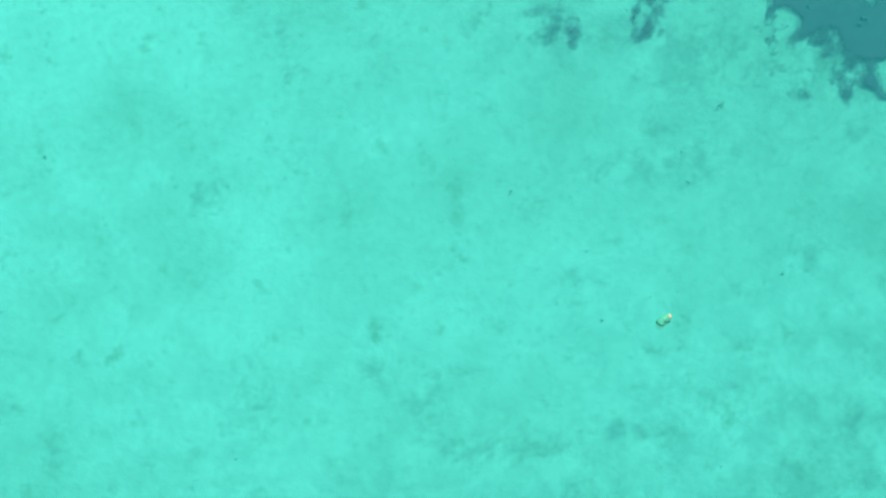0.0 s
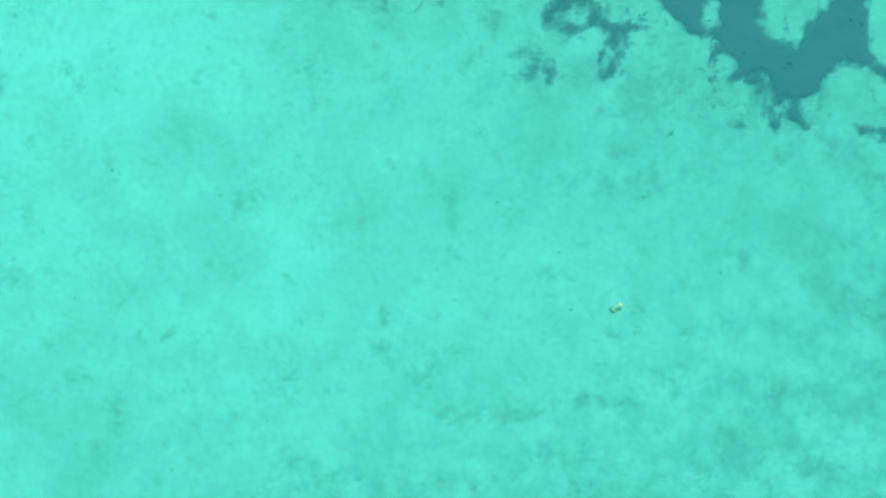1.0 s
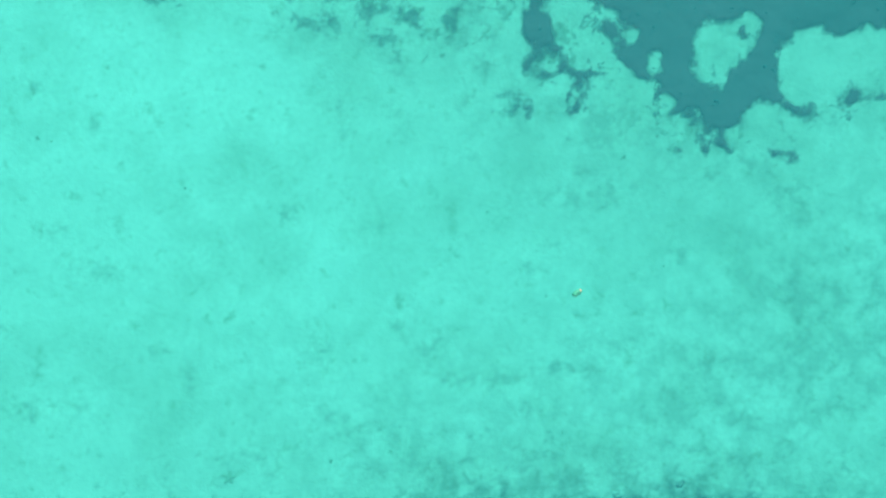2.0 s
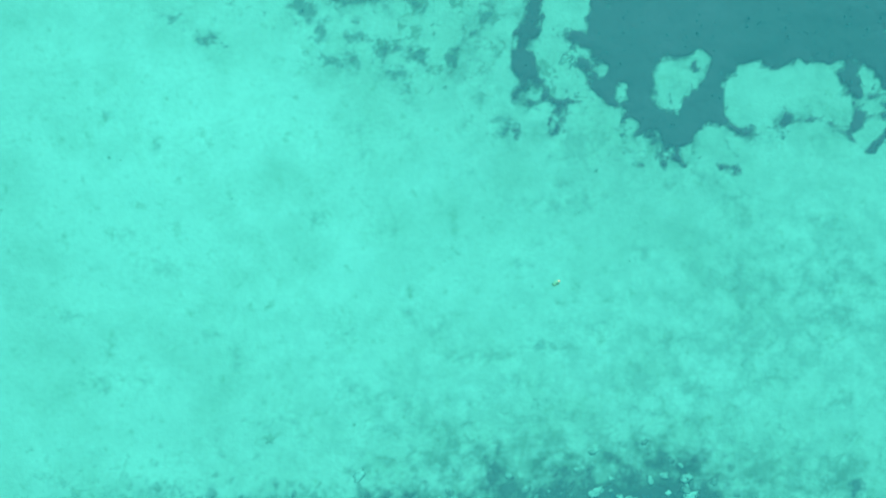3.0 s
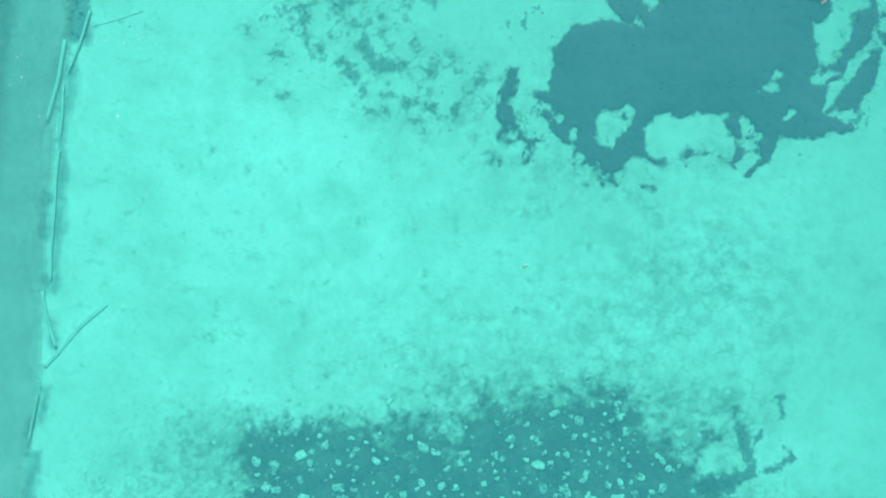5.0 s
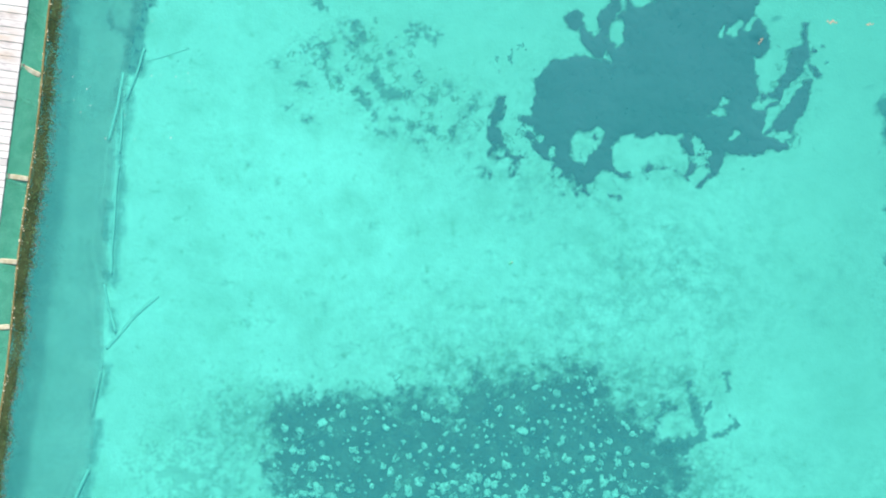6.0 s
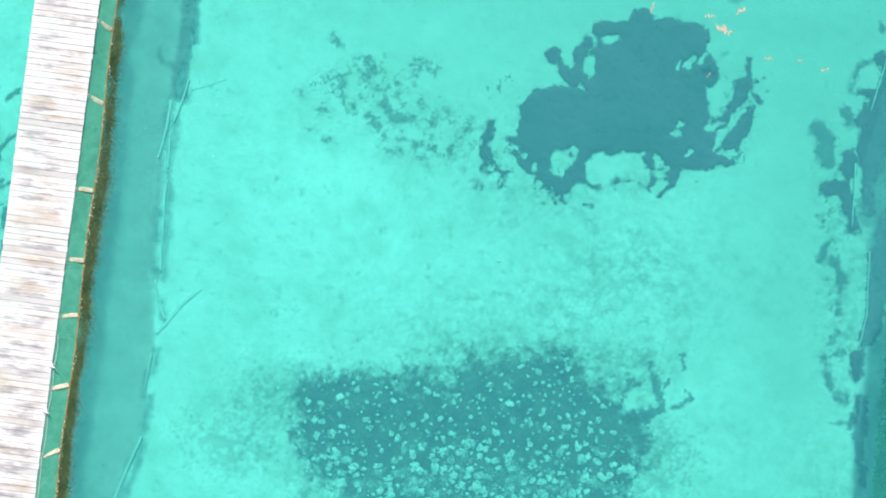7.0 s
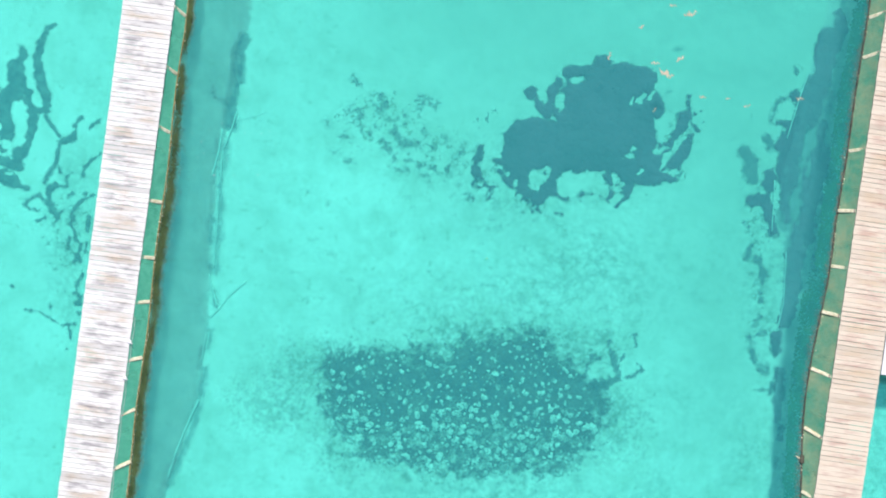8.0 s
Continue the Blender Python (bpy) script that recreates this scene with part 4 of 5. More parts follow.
# ---- sea bed and water ----
def sea_bed():
    """One sheet to the horizon, fine where the camera passes."""
    def line(inner0, inner1, step):
        mid = list(np.arange(inner0, inner1 + step / 2, step))
        return np.array([-1800, -500, -150, -70, -45] + mid + [45, 70, 150, 500, 1800])
    xs, ys = line(-29, 30, 0.11), line(-19, 19, 0.11)
    gx, gy = np.meshgrid(xs, ys, indexing="ij")
    gz = bed_height(gx, gy)
    nx, ny = len(xs), len(ys)
    idx = np.arange(nx * ny).reshape(nx, ny)
    faces = np.stack([idx[:-1, :-1], idx[1:, :-1], idx[1:, 1:], idx[:-1, 1:]], -1).reshape(-1, 4)
    verts = np.stack([gx, gy, gz], -1).reshape(-1, 3)
    ob = mesh_object("ground", verts.tolist(), faces.tolist(), SAND, smooth=True)
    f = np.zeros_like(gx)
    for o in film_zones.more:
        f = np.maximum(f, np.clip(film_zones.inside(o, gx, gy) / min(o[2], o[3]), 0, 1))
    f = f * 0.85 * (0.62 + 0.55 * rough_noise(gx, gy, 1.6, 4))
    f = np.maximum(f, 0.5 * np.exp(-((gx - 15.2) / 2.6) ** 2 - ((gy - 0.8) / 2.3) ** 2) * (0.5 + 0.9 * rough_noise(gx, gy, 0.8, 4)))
    # Film colour is strengthened towards the east and south.
    dull_tone = np.clip((gx + 5) / 14 + np.clip(-gy / 9, 0, 0.42), 0, 1) * 0.37 * np.clip((13 - gy) / 8, 0.25, 1) * (0.8 + 0.6 * rough_noise(gx, gy, 5.0, 4))
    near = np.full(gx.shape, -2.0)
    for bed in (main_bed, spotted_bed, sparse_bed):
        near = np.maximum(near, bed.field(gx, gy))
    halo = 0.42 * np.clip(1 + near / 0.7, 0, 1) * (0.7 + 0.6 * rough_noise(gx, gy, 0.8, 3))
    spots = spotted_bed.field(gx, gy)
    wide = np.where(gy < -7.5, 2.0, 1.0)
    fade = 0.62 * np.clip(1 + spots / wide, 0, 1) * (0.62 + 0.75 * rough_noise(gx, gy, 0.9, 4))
    f = np.clip(np.maximum(np.maximum(f, halo), fade) + dull_tone, 0, 0.92)
    # Sand colour is dulled towards the north and over three broad ovals.
    dull_areas = np.clip((gy - 3) / 10, 0, 1) * np.clip((gx + 15) / 14, 0, 1) + 0.75 * np.exp(-((gx - 16.5) / 5) ** 2 - ((gy - 3.0) / 7) ** 2) + 0.4 * np.exp(-((gx - 16.5) / 3) ** 2 - ((gy + 6.0) / 6) ** 2) + 0.42 * np.exp(-((gx - 4.5) / 4.5) ** 2 - ((gy - 2.2) / 2.2) ** 2)
    ob.data.attributes.new("dull_tone", "FLOAT", "POINT").data.foreach_set("value", dull_areas.reshape(-1).astype(np.float32))
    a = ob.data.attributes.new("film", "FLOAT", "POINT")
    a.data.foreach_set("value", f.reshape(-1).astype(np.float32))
    return tagged(ob, "pale rippled sand sea bed with thin weed film", "sea bed", kind="structure")


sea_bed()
water = mesh_object("water", [(-1800, -1800, 0), (1800, -1800, 0), (1800, 1800, 0), (-1800, 1800, 0)], [(0, 1, 2, 3)], WATER)
tagged(water, "clear calm turquoise sea water surface", "water", kind="structure")

weed_bed("seagrass_bed", "dense dark seagrass bed with ragged rim on sand", main_bed, 0.036, 0.10, GRASS_MAT, BLADES, 1500, 1, cut=0.03, rim=0.15)
weed_bed("seagrass_bed", "dark seagrass bed scattered with pale stones", spotted_bed, 0.06, 0.07, STONY_MAT, BLADES, 30000, 2, rim=1.0)
weed_bed("seagrass_bed", "thin branching seagrass runners on pale sand", branch_bed, 0.04, 0.05, SOFT_MAT, BLADES, 500, 10, rim=0.12)
weed_bed("seagrass_bed", "broken small seagrass patches on pale sand", sparse_bed, 0.04, 0.04, SPARSE_MAT, BLADES, 500, 3, cut=0.0, rim=0.22)
weed_bed("seagrass_bed", "winding seagrass strips outside the boardwalk", outer_bed, 0.04, 0.06, THIN_MAT, BLADES, 300, 4, rim=0.16)
weed_bed("seagrass_bed", "dark seagrass growing along the net's foot", edge_bed, 0.045, 0.08, GRASS_MAT, BLADES, 6000, 5, rim=0.2)
weed_bed("seagrass_bed", "thin dim layer between the net's foot and the float pipe", dim_bed, 0.06, 0.03, DIM_MAT, BLADES, 200, 16, rim=0.3)
weed_bed("seagrass_bed", "small seagrass tufts beside the net's foot", foot_bed, 0.045, 0.06, SOFT_MAT, BLADES, 600, 15, rim=0.2)
weed_bed("seagrass_bed", "long dark seagrass patch under the net", west_patch, 0.045, 0.06, SPARSE_MAT, BLADES, 600, 16, rim=0.14)
weed_bed("seagrass_bed", "narrow seagrass strip beside poles and net", west_bed, 0.05, 0.06, DIM_MAT, BLADES, 0, 6, rim=0.3)

weed_bed("weed_crumbs", "faint round weed smudges on pale sand", faint_bed, 0.04, 0.015, HAZY_MAT, BLADES, 0, 17, rim=0.2)
weed_bed("weed_crumbs", "broken thin weed around the stony seagrass bed", crumbs, 0.06, 0.02, HAZY_MAT, BLADES, 0, 7, cut=0.38, rim=0.34)
weed_bed("weed_crumbs", "small dark weed crumbs fringing the seagrass bed", rim_crumbs, 0.045, 0.02, SPARSE_MAT, BLADES, 0, 12, cut=0.72, rim=0.24)
weed_bed("weed_crumbs", "scattered thin weed crumbs on pale sand", specks, 0.055, 0.02, FAINT_MAT, BLADES, 0, 9, cut=0.80, rim=0.3)


def weed_scraps():
    """Small drab scraps of weed lying about on the sand, uncountable."""
    rnd = np.random.RandomState(8)
    verts, faces = [], []
    n = 260
    xs, ys = rnd.uniform(-13, 19, n), rnd.uniform(-14, 15, n)
    ok = rough_noise(xs, ys, 4.0, 3) + rnd.uniform(-0.5, 0.5, n) > 0.1
    for x, y in zip(xs[ok], ys[ok]):
        z = float(bed_height(np.array(x), np.array(y)))
        s = 0.015 + 0.05 * rnd.rand() ** 3
        for k in range(5):
            a, w = rnd.uniform(0, 6.283), s * rnd.uniform(0.25, 0.5)
            l = s * rnd.uniform(0.7, 1.9)
            ca, sa = math.cos(a), math.sin(a)
            m = len(verts)
            verts += [(x - sa * w * 0.5, y + ca * w * 0.5, z), (x + sa * w * 0.5, y - ca * w * 0.5, z),
                      (x + ca * l * 0.6 + sa * w, y + sa * l * 0.6 - ca * w, z + 0.012 + s * 0.1),
                      (x + ca * l, y + sa * l, z + 0.02), (x + ca * l * 0.6 - sa * w, y + sa * l * 0.6 + ca * w, z + 0.012 + s * 0.1)]
            faces += [(m, m + 1, m + 2, m + 4), (m + 4, m + 2, m + 3)]
    ob = mesh_object("weed_scraps", verts, faces, WEED)
    return tagged(ob, "small drab weed scraps strewn over pale sand", "seaweed", kind="stuff")


weed_scraps()


def starfish(x, y, size):
    """A small dark starfish lying flat on the sand, in the drab weed's colour."""
    z = float(bed_height(np.array(x), np.array(y))) + 0.012
    verts, faces = [(0, 0, 0.05)], []
    for k in range(20):
        a, r = k * math.pi / 10, size * (1.0, 0.62, 0.40, 0.62)[k % 4] * (1 + 0.12 * math.sin(k * 2.7))
        verts.append((r * math.cos(a), r * math.sin(a), 0.012 + 0.02 * (1 - r / size)))
        faces.append((0, k + 1, (k + 1) % 20 + 1))
    ob = mesh_object("weed_tuft", verts, faces, WEED, smooth=True)
    ob.matrix_basis = pose(x, y, z, 0, 0, 20)
    return tagged(ob, "small dark starfish on pale sand", "seaweed")


starfish(-3.47, -4.85, 0.15)


# ---- boardwalks ----
PITCH = 0.272


def boardwalk(name, label, x, width, turn, y0, y1, mat, seed, gap):
    """A deck of cross planks on stringers and piles, along y."""
    rnd = random.Random(seed)
    deck = thing(name, label, "boardwalk", x, 0, 0)
    deck.matrix_basis = pose(x, 0, 0, 0, 0, turn)
    length = y1 - y0
    for sx in (-width / 2 + 0.12, 0.0, width / 2 - 0.12):
        part("stringer", box_bm(0.12, length, 0.22, 0.01, (sx, (y0 + y1) / 2, 0.757)), TIMBER, deck)
    piles = []
    y = y0 + 1.0
    while y < y1:
        for sx in (-width / 2 + 0.3, width / 2 - 0.3):
            piles.append((sx, y))
        y += 3.3
    v, f = tube([(0, 0, BED - 0.3), (0, 0, -1.0), (0, 0, 0.3), (0, 0, 0.66)], 0.13, 10, 0.05, seed)
    first = None
    for sx, y in piles:
        if first is None:
            first = mesh_object("pile", v, f, TIMBER, deck)
            pile = first
        else:
            pile = new("pile", first.data)
            pile.parent = deck
        pile.matrix_basis = pose(sx, y, 0, 0, 0, rnd.uniform(0, 90))
    kinds = []
    for k in range(9):
        bm = box_bm(width + rnd.uniform(-0.02, 0.025), PITCH - gap * (0.3 + 2.4 * rnd.random() ** 2), 0.085, 0.006)
        for vert in bm.verts:
            vert.co.z += 0.006 * math.sin(vert.co.x * 1.3 + k) + rnd.uniform(-0.001, 0.001)
        me = bpy.data.meshes.new("plank")
        bm.to_mesh(me)
        bm.free()
        me.materials.append(mat)
        kinds.append(me)
    n = int(length / PITCH)
    for i in range(n):
        ob = new("plank", kinds[rnd.randrange(9)])
        ob.parent = deck
        ob.matrix_basis = pose(rnd.uniform(-0.012, 0.012), y0 + (i + 0.5) * PITCH, 0.913 + rnd.uniform(0, 0.006), 0, 0, rnd.uniform(-0.25, 0.25))
    return deck


# ---- nets ----
def strands(sheet, length, u0, u1, pitch, wide, diagonal, seg):
    """Three-sided strands over a sheet: sheet(u, v) gives a place, v runs along the length."""
    lines = []
    if diagonal:
        span = u1 - u0
        for s in np.arange(-span, length, pitch * 1.4142):
            lines.append([(u0 + span * k, s + span * k) for k in np.linspace(0, 1, seg + 1)])
            lines.append([(u1 - span * k, s + span * k) for k in np.linspace(0, 1, seg + 1)])
    else:
        hem = random.Random(3)
        for u in [q for q in np.arange(u0, u1 + 0.001, pitch) if q < u1 * 0.86 or hem.random() < 1.15 - (q / u1 - 0.86) * 7]:
            lines.append([(u, v) for v in np.linspace(0, length, int(length / 0.5) + 1)])
        for v in np.arange(0, length, pitch):
            lines.append([(u, v) for u in np.linspace(u0, u1 * hem.uniform(0.84, 1.0), seg + 1)])
    verts, faces = [], []
    for pts in lines:
        p3 = [Vector(sheet(u, v)) for u, v in pts]
        n = len(verts)
        way = (p3[-1] - p3[0]).normalized()
        side = way.cross(Vector((0, 0, 1))).normalized() * wide / 2
        for p in p3:
            verts += [p - side, p + side, p + Vector((0, 0, wide * 0.6))]
        for i in range(len(p3) - 1):
            a, b = n + 3 * i, n + 3 * i + 3
            faces += [(a, a + 1, b + 1, b), (a + 1, a + 2, b + 2, b + 1), (a + 2, a, b, b + 2)]
    return verts, faces


def fringe(path_at, length, count, spread, size, seed, z):
    """Loose tufts of algae along a line."""
    rnd = np.random.RandomState(seed)
    verts, faces = [], []
    for i in range(count):
        v = rnd.uniform(0, length)
        if rough_noise(np.array(v), np.array(seed * 3.0), 3.0, 3) + rnd.uniform(-0.6, 0.6) < -0.75:
            continue
        wide = 1.0 + 0.45 * float(rough_noise(np.array(v), np.array(seed * 5.0), 2.2, 4))
        p = Vector(path_at(v)) + Vector((rnd.normal(spread[0], spread[1]) * wide, 0, z + rnd.uniform(-0.05, 0.03)))
        a, l, w = rnd.uniform(0, 6.283), size * rnd.uniform(0.4, 1.3), size * rnd.uniform(0.12, 0.3)
        d, s = Vector((math.cos(a) * l, math.sin(a) * l, 0)), Vector((-math.sin(a) * w, math.cos(a) * w, 0))
        n = len(verts)
        verts += [p - s * 0.4, p + s * 0.4, p + d * 0.55 + s + Vector((0, 0, 0.015)), p + d + Vector((0, 0, -0.03)), p + d * 0.55 - s + Vector((0, 0, 0.015))]
        faces += [(n, n + 1, n + 2, n + 4), (n + 4, n + 2, n + 3)]
    return verts, faces


def algae_skirt(line, side, y0, y1, count, size, seed):
    """Algae grown over the top of the sunken net, from the float line out to a ragged but sharp rim."""
    rnd = np.random.RandomState(seed)
    verts, faces = [], []
    base = line(0)
    for i in range(count):
        y = rnd.uniform(y0, y1)
        rim = 0.86 + 0.30 * math.exp(-((y - 0.2) / 1.9) ** 2) + 0.13 * float(rough_noise(np.array(y), np.array(seed * 2.0), 2.6, 4, 0.7))
        u = rnd.uniform(0, 1)
        out = rim * u
        if rough_noise(np.array(out), np.array(y), 0.8, 3) + rnd.uniform(-0.7, 0.7) < -0.45:
            continue
        a, l, w = rnd.uniform(0, 6.283), size * rnd.uniform(0.4, 1.2), size * rnd.uniform(0.14, 0.3)
        p = Vector((line(y) - base + side * out, y, -0.04 - 0.13 * u + rnd.uniform(-0.04, 0.03)))
        d, s = Vector((math.cos(a) * l, math.sin(a) * l, 0)), Vector((-math.sin(a) * w, math.cos(a) * w, 0))
        n = len(verts)
        verts += [p - s * 0.4, p + s * 0.4, p + d * 0.55 + s + Vector((0, 0, 0.015)), p + d + Vector((0, 0, -0.03)), p + d * 0.55 - s + Vector((0, 0, 0.015))]
        faces += [(n, n + 1, n + 2, n + 4), (n + 4, n + 2, n + 3)]
    return verts, faces


def net_side(label, edge, line, foot, y0, y1, mesh_mat, pipe_mat, pipe_r, algae, side, seed, strand, twine, thread):
    """A pen's net: mesh from the deck's edge out to a float line, and from there down to the bed."""
    length = y1 - y0
    net = thing("pen_net", label, "net", line(0), 0, 0)
    base = Vector((line(0), 0, 0))

    def upper(u, v):
        y = y0 + v
        sag = 0.06 * math.sin(u * math.pi) * (1 + math.sin(y * 0.9 + seed))
        return Vector((edge(y) + (line(y) - edge(y)) * u, y, 0.84 - 0.80 * u - sag)) - base

    def lower(u, v):
        y = y0 + v
        x = line(y) + (foot(y) - line(y)) * u
        z = -0.03 + (BED + 0.15) * (1 - (1 - u) ** 2.2) + 0.03 * math.sin(3 * u * math.pi + y) * (1 - u)
        return Vector((x, y, z)) - base

    width = 1.1
    v, f = strands(lambda u, w: upper(u / width, w), length, 0, width, 0.062, strand, True, 4)
    mesh_object("mesh_panel", v, f, mesh_mat, net)
    depth = 3.4
    # The underwater part also stands in for the boardwalk's shadow on the bed.
    v, f = strands(lambda u, w: lower(u / depth, w), length, 0, depth, 0.036, thread, False, 8)
    mesh_object("sunken_net", v, f, twine, net, "grey silted underwater net, also standing in for the boardwalk's shadow band")
    pts = [(line(y) - base.x, y, 0.03) for y in np.arange(y0, y1, 0.4)]
    v, f = tube(pts, pipe_r, 8, 0.25, seed)
    mesh_object("float_line", v, f, pipe_mat, net, "algae-covered float line", smooth=True)
    for name, mat, count, spread, size, z in algae:
        v, f = fringe(lambda w: Vector((line(y0 + w), y0 + w, 0)) - base, length, count, (spread[0] * side, spread[1]), size, seed, z)
        tagged(mesh_object(name, v, f, mat, net), kind="stuff")
    return net


def braces(where, side, edge, line, seed, label):
    """Pale timber struts from the deck's edge down to the float line."""
    rnd = random.Random(seed)
    for y, slant in where:
        reach = abs(line(y) - edge(y)) - 0.02
        top = Vector((edge(y) - side * 0.12, y, 0.84))
        low = Vector((edge(y) + side * (reach + rnd.uniform(-0.04, 0.05)), y + slant * reach, 0.10))
        strut = thing("strut", label, "strut", top.x, top.y, top.z, "struts along the boardwalk")
        d = low - top
        bm = box_bm(d.length, 0.21, 0.14, 0.035)
        m = Matrix.Translation(d / 2) @ d.to_track_quat("X", "Z").to_matrix().to_4x4()
        bmesh.ops.transform(bm, matrix=m, verts=bm.verts[:])
        part("beam", bm, STRUT, strut)
        bm = box_bm(0.12, 0.25, 0.17, 0.03)
        bmesh.ops.transform(bm, matrix=Matrix.Translation(d * 0.16) @ d.to_track_quat("X", "Z").to_matrix().to_4x4(), verts=bm.verts[:])
        part("collar", bm, TIMBER, strut, "rusty brown collar")


def west_edge(y):
    return -16.71 - 0.0066 * y


def west_line(y):
    return -16.15 - 0.0155 * y + 0.05 * math.sin(y * 0.7)


def west_foot(y):
    return -13.3 - 0.10 * max(0.0, -10.0 - y) + 0.36 * math.cos((y + 9) * 0.262) + 0.06 * math.sin(y * 1.7)


def east_edge(y):
    return 22.64 + 0.0082 * y


def east_line(y):
    return 21.90 + 0.010 * max(0.0, y) + 0.05 * max(0.0, -7.0 - y) - 0.35 * math.exp(-((y + 5.0) / 3.6) ** 2) + 0.03 * math.sin(y * 0.9)


def east_foot(y):
    lean = 19.0 + (0.13 * (y - 7) if y > 7 else 0.145 * min(7 - y, 9.5) + 0.12 * max(0.0, -6.0 - y))
    return min(lean, east_line(y) - 0.5) + 0.10 * math.sin(y * 0.9) + 0.05 * math.sin(y * 2.3)


boardwalk("boardwalk", "sun-bleached white and grey stained plank boardwalk", -18.17, 2.88, 0.5, -24, 24, BLEACHED, 11, 0.011)
boardwalk("boardwalk", "reddish tan weathered plank boardwalk on piles", 23.95, 2.62, -0.47, -24, 24, REDDISH, 12, 0.015)
net_side("green mesh pen net with brown algae float line", west_edge, west_line, west_foot, -24, 24, GREEN_MESH, PIPE_BROWN, 0.055,
         [("brown_algae", ALGAE, 60000, (0.22, 0.10), 0.07, 0.04), ("silted_algae", SILTED_ALGAE, 16000, (0.46, 0.13), 0.06, -0.01), ("green_algae", GREEN_ALGAE, 7000, (0.26, 0.13), 0.08, 0.04), ("rope_ends", STRUT, 600, (0.0, 0.05), 0.085, 0.085)], 1, 21, 0.028, NET_TWINE, 0.0092)
east_net = net_side("faded green pen net with black float pipe", east_edge, east_line, east_foot, -24, 24, TAN_MESH, PIPE_BLACK, 0.055,
         [("green_algae", GREEN_ALGAE, 4000, (0.32, 0.20), 0.12, -0.07), ("silted_algae", SILTED_ALGAE, 15000, (0.03, 0.12), 0.075, 0.0), ("rope_ends", STRUT, 160, (-0.05, 0.06), 0.11, 0.10)], -1, 22, 0.036, DARK_TWINE, 0.0024)
v, f = algae_skirt(east_line, -1, -24, 24, 30000, 0.14, 23)
tagged(mesh_object("dark_algae", v, f, DARK_ALGAE, east_net), kind="stuff")
sleeve_y = -8.98
v, f = tube([(0, -0.22, 0), (0, -0.2, 0), (0, 0.2, 0), (0, 0.22, 0)], 0.13, 12, 0.03, 9)
sleeve = mesh_object("coupling", v, f, PIPE_BLACK, east_net, "black pipe coupling", smooth=True)
sleeve.matrix_basis = pose(east_line(sleeve_y) - east_line(0), sleeve_y, 0.04, 0, 0, 4)
v, f = tube([(0, 0, 0), (-0.2, 0.05, -0.01), (-0.36, 0.12, -0.03)], 0.035, 8, 0.05, 10)
stub = mesh_object("stub_pipe", v, f, STRUT, east_net, "pale stub pipe", smooth=True)
stub.matrix_basis = pose(east_line(sleeve_y) - east_line(0), sleeve_y, 0.04)
braces([(8.0, -0.6), (4.6, -0.45), (0.4, 0.0), (-2.8, 0.0), (-5.4, 0.2), (-8.7, 0.35), (-11.8, 0.6), (-14.9, 0.7), (11.4, -0.7), (-18.2, 0.7)], 1, west_edge, west_line, 31,
       "pale timber strut from boardwalk edge to float line")
braces([(16.7, -0.5), (14.4, -0.5), (8.9, -0.3), (5.35, -0.1), (2.1, 0.0), (-0.65, 0.15), (-4.1, 0.3), (-7.6, 0.5), (-11.0, 0.5)], -1, east_edge, east_line, 32,
       "pale timber strut from boardwalk edge to float pipe")


# ---- poles on the sea bed ----
def pole(label, points, radius, mat, seed, lift=0.10):
    pts = []
    for (xa, ya), (xb, yb) in zip(points[:-1], points[1:]):
        for k in np.linspace(0, 1, 7)[:-1]:
            pts.append((xa + (xb - xa) * k, ya + (yb - ya) * k))
    pts.append(points[-1])
    p3 = [(x, y, float(bed_height(np.array(x), np.array(y))) + lift + radius) for x, y in pts]
    v, f = tube(p3, radius, 8, 0.12, seed)
    ob = mesh_object("sunken_pole", v, f, mat, smooth=True)
    return tagged(ob, label, "pole", "poles on the sea bed")


pole("thick pale silted pole lying along the net's foot", [(-13.84, 5.19), (-13.87, 3.91), (-14.05, 2.40)], 0.062, POLE, 50)
pole("pale silted pole slanting along the net's foot", [(-13.14, 6.29), (-13.31, 5.23), (-13.58, 4.16)], 0.045, POLE, 51)
pole("thin pale pole beside dark weed strip", [(-13.69, 3.75), (-13.57, 2.70), (-13.53, 1.99)], 0.035, POLE, 52)
pole("thin pale pole beside dark weed strip", [(-13.49, 1.46), (-13.45, 0.40), (-13.35, -0.66), (-13.26, -2.16), (-13.19, -2.91)], 0.035, POLE, 53)
pole("thin silted pole lying along the net's foot", [(-13.42, -3.34), (-13.11, -4.28), (-12.73, -5.17)], 0.05, POLE, 54)
pole("long pale log lying out over the sand", [(-13.04, -5.91), (-12.66, -5.41), (-12.05, -4.43), (-11.24, -3.50)], 0.075, POLE, 55, -0.06)
pole("faint thin line lying on pale sand", [(-12.96, 5.82), (-12.13, 6.17), (-11.38, 6.55)], 0.018, POLE, 57, 0.0)
pole("thin pale pole lying along net's foot", [(19.86, 13.16), (19.60, 11.88), (19.19, 9.29)], 0.03, POLE, 70)
pole("thin pale pole lying along net's foot", [(18.81, 6.75), (19.06, 3.76)], 0.03, POLE, 72)
pole("long pale pole lying along net's foot", [(20.06, 2.68), (20.34, -0.31), (20.18, -2.01)], 0.03, POLE, 71)
pole("long pale pole lying along the net's foot", [(-13.02, -10.82), (-13.50, -12.43), (-13.96, -14.21), (-14.18, -15.52)], 0.06, POLE, 80)
pole("thin pale pole lying along the net's foot", [(-13.11, -6.86), (-13.22, -8.66)], 0.05, POLE, 81)


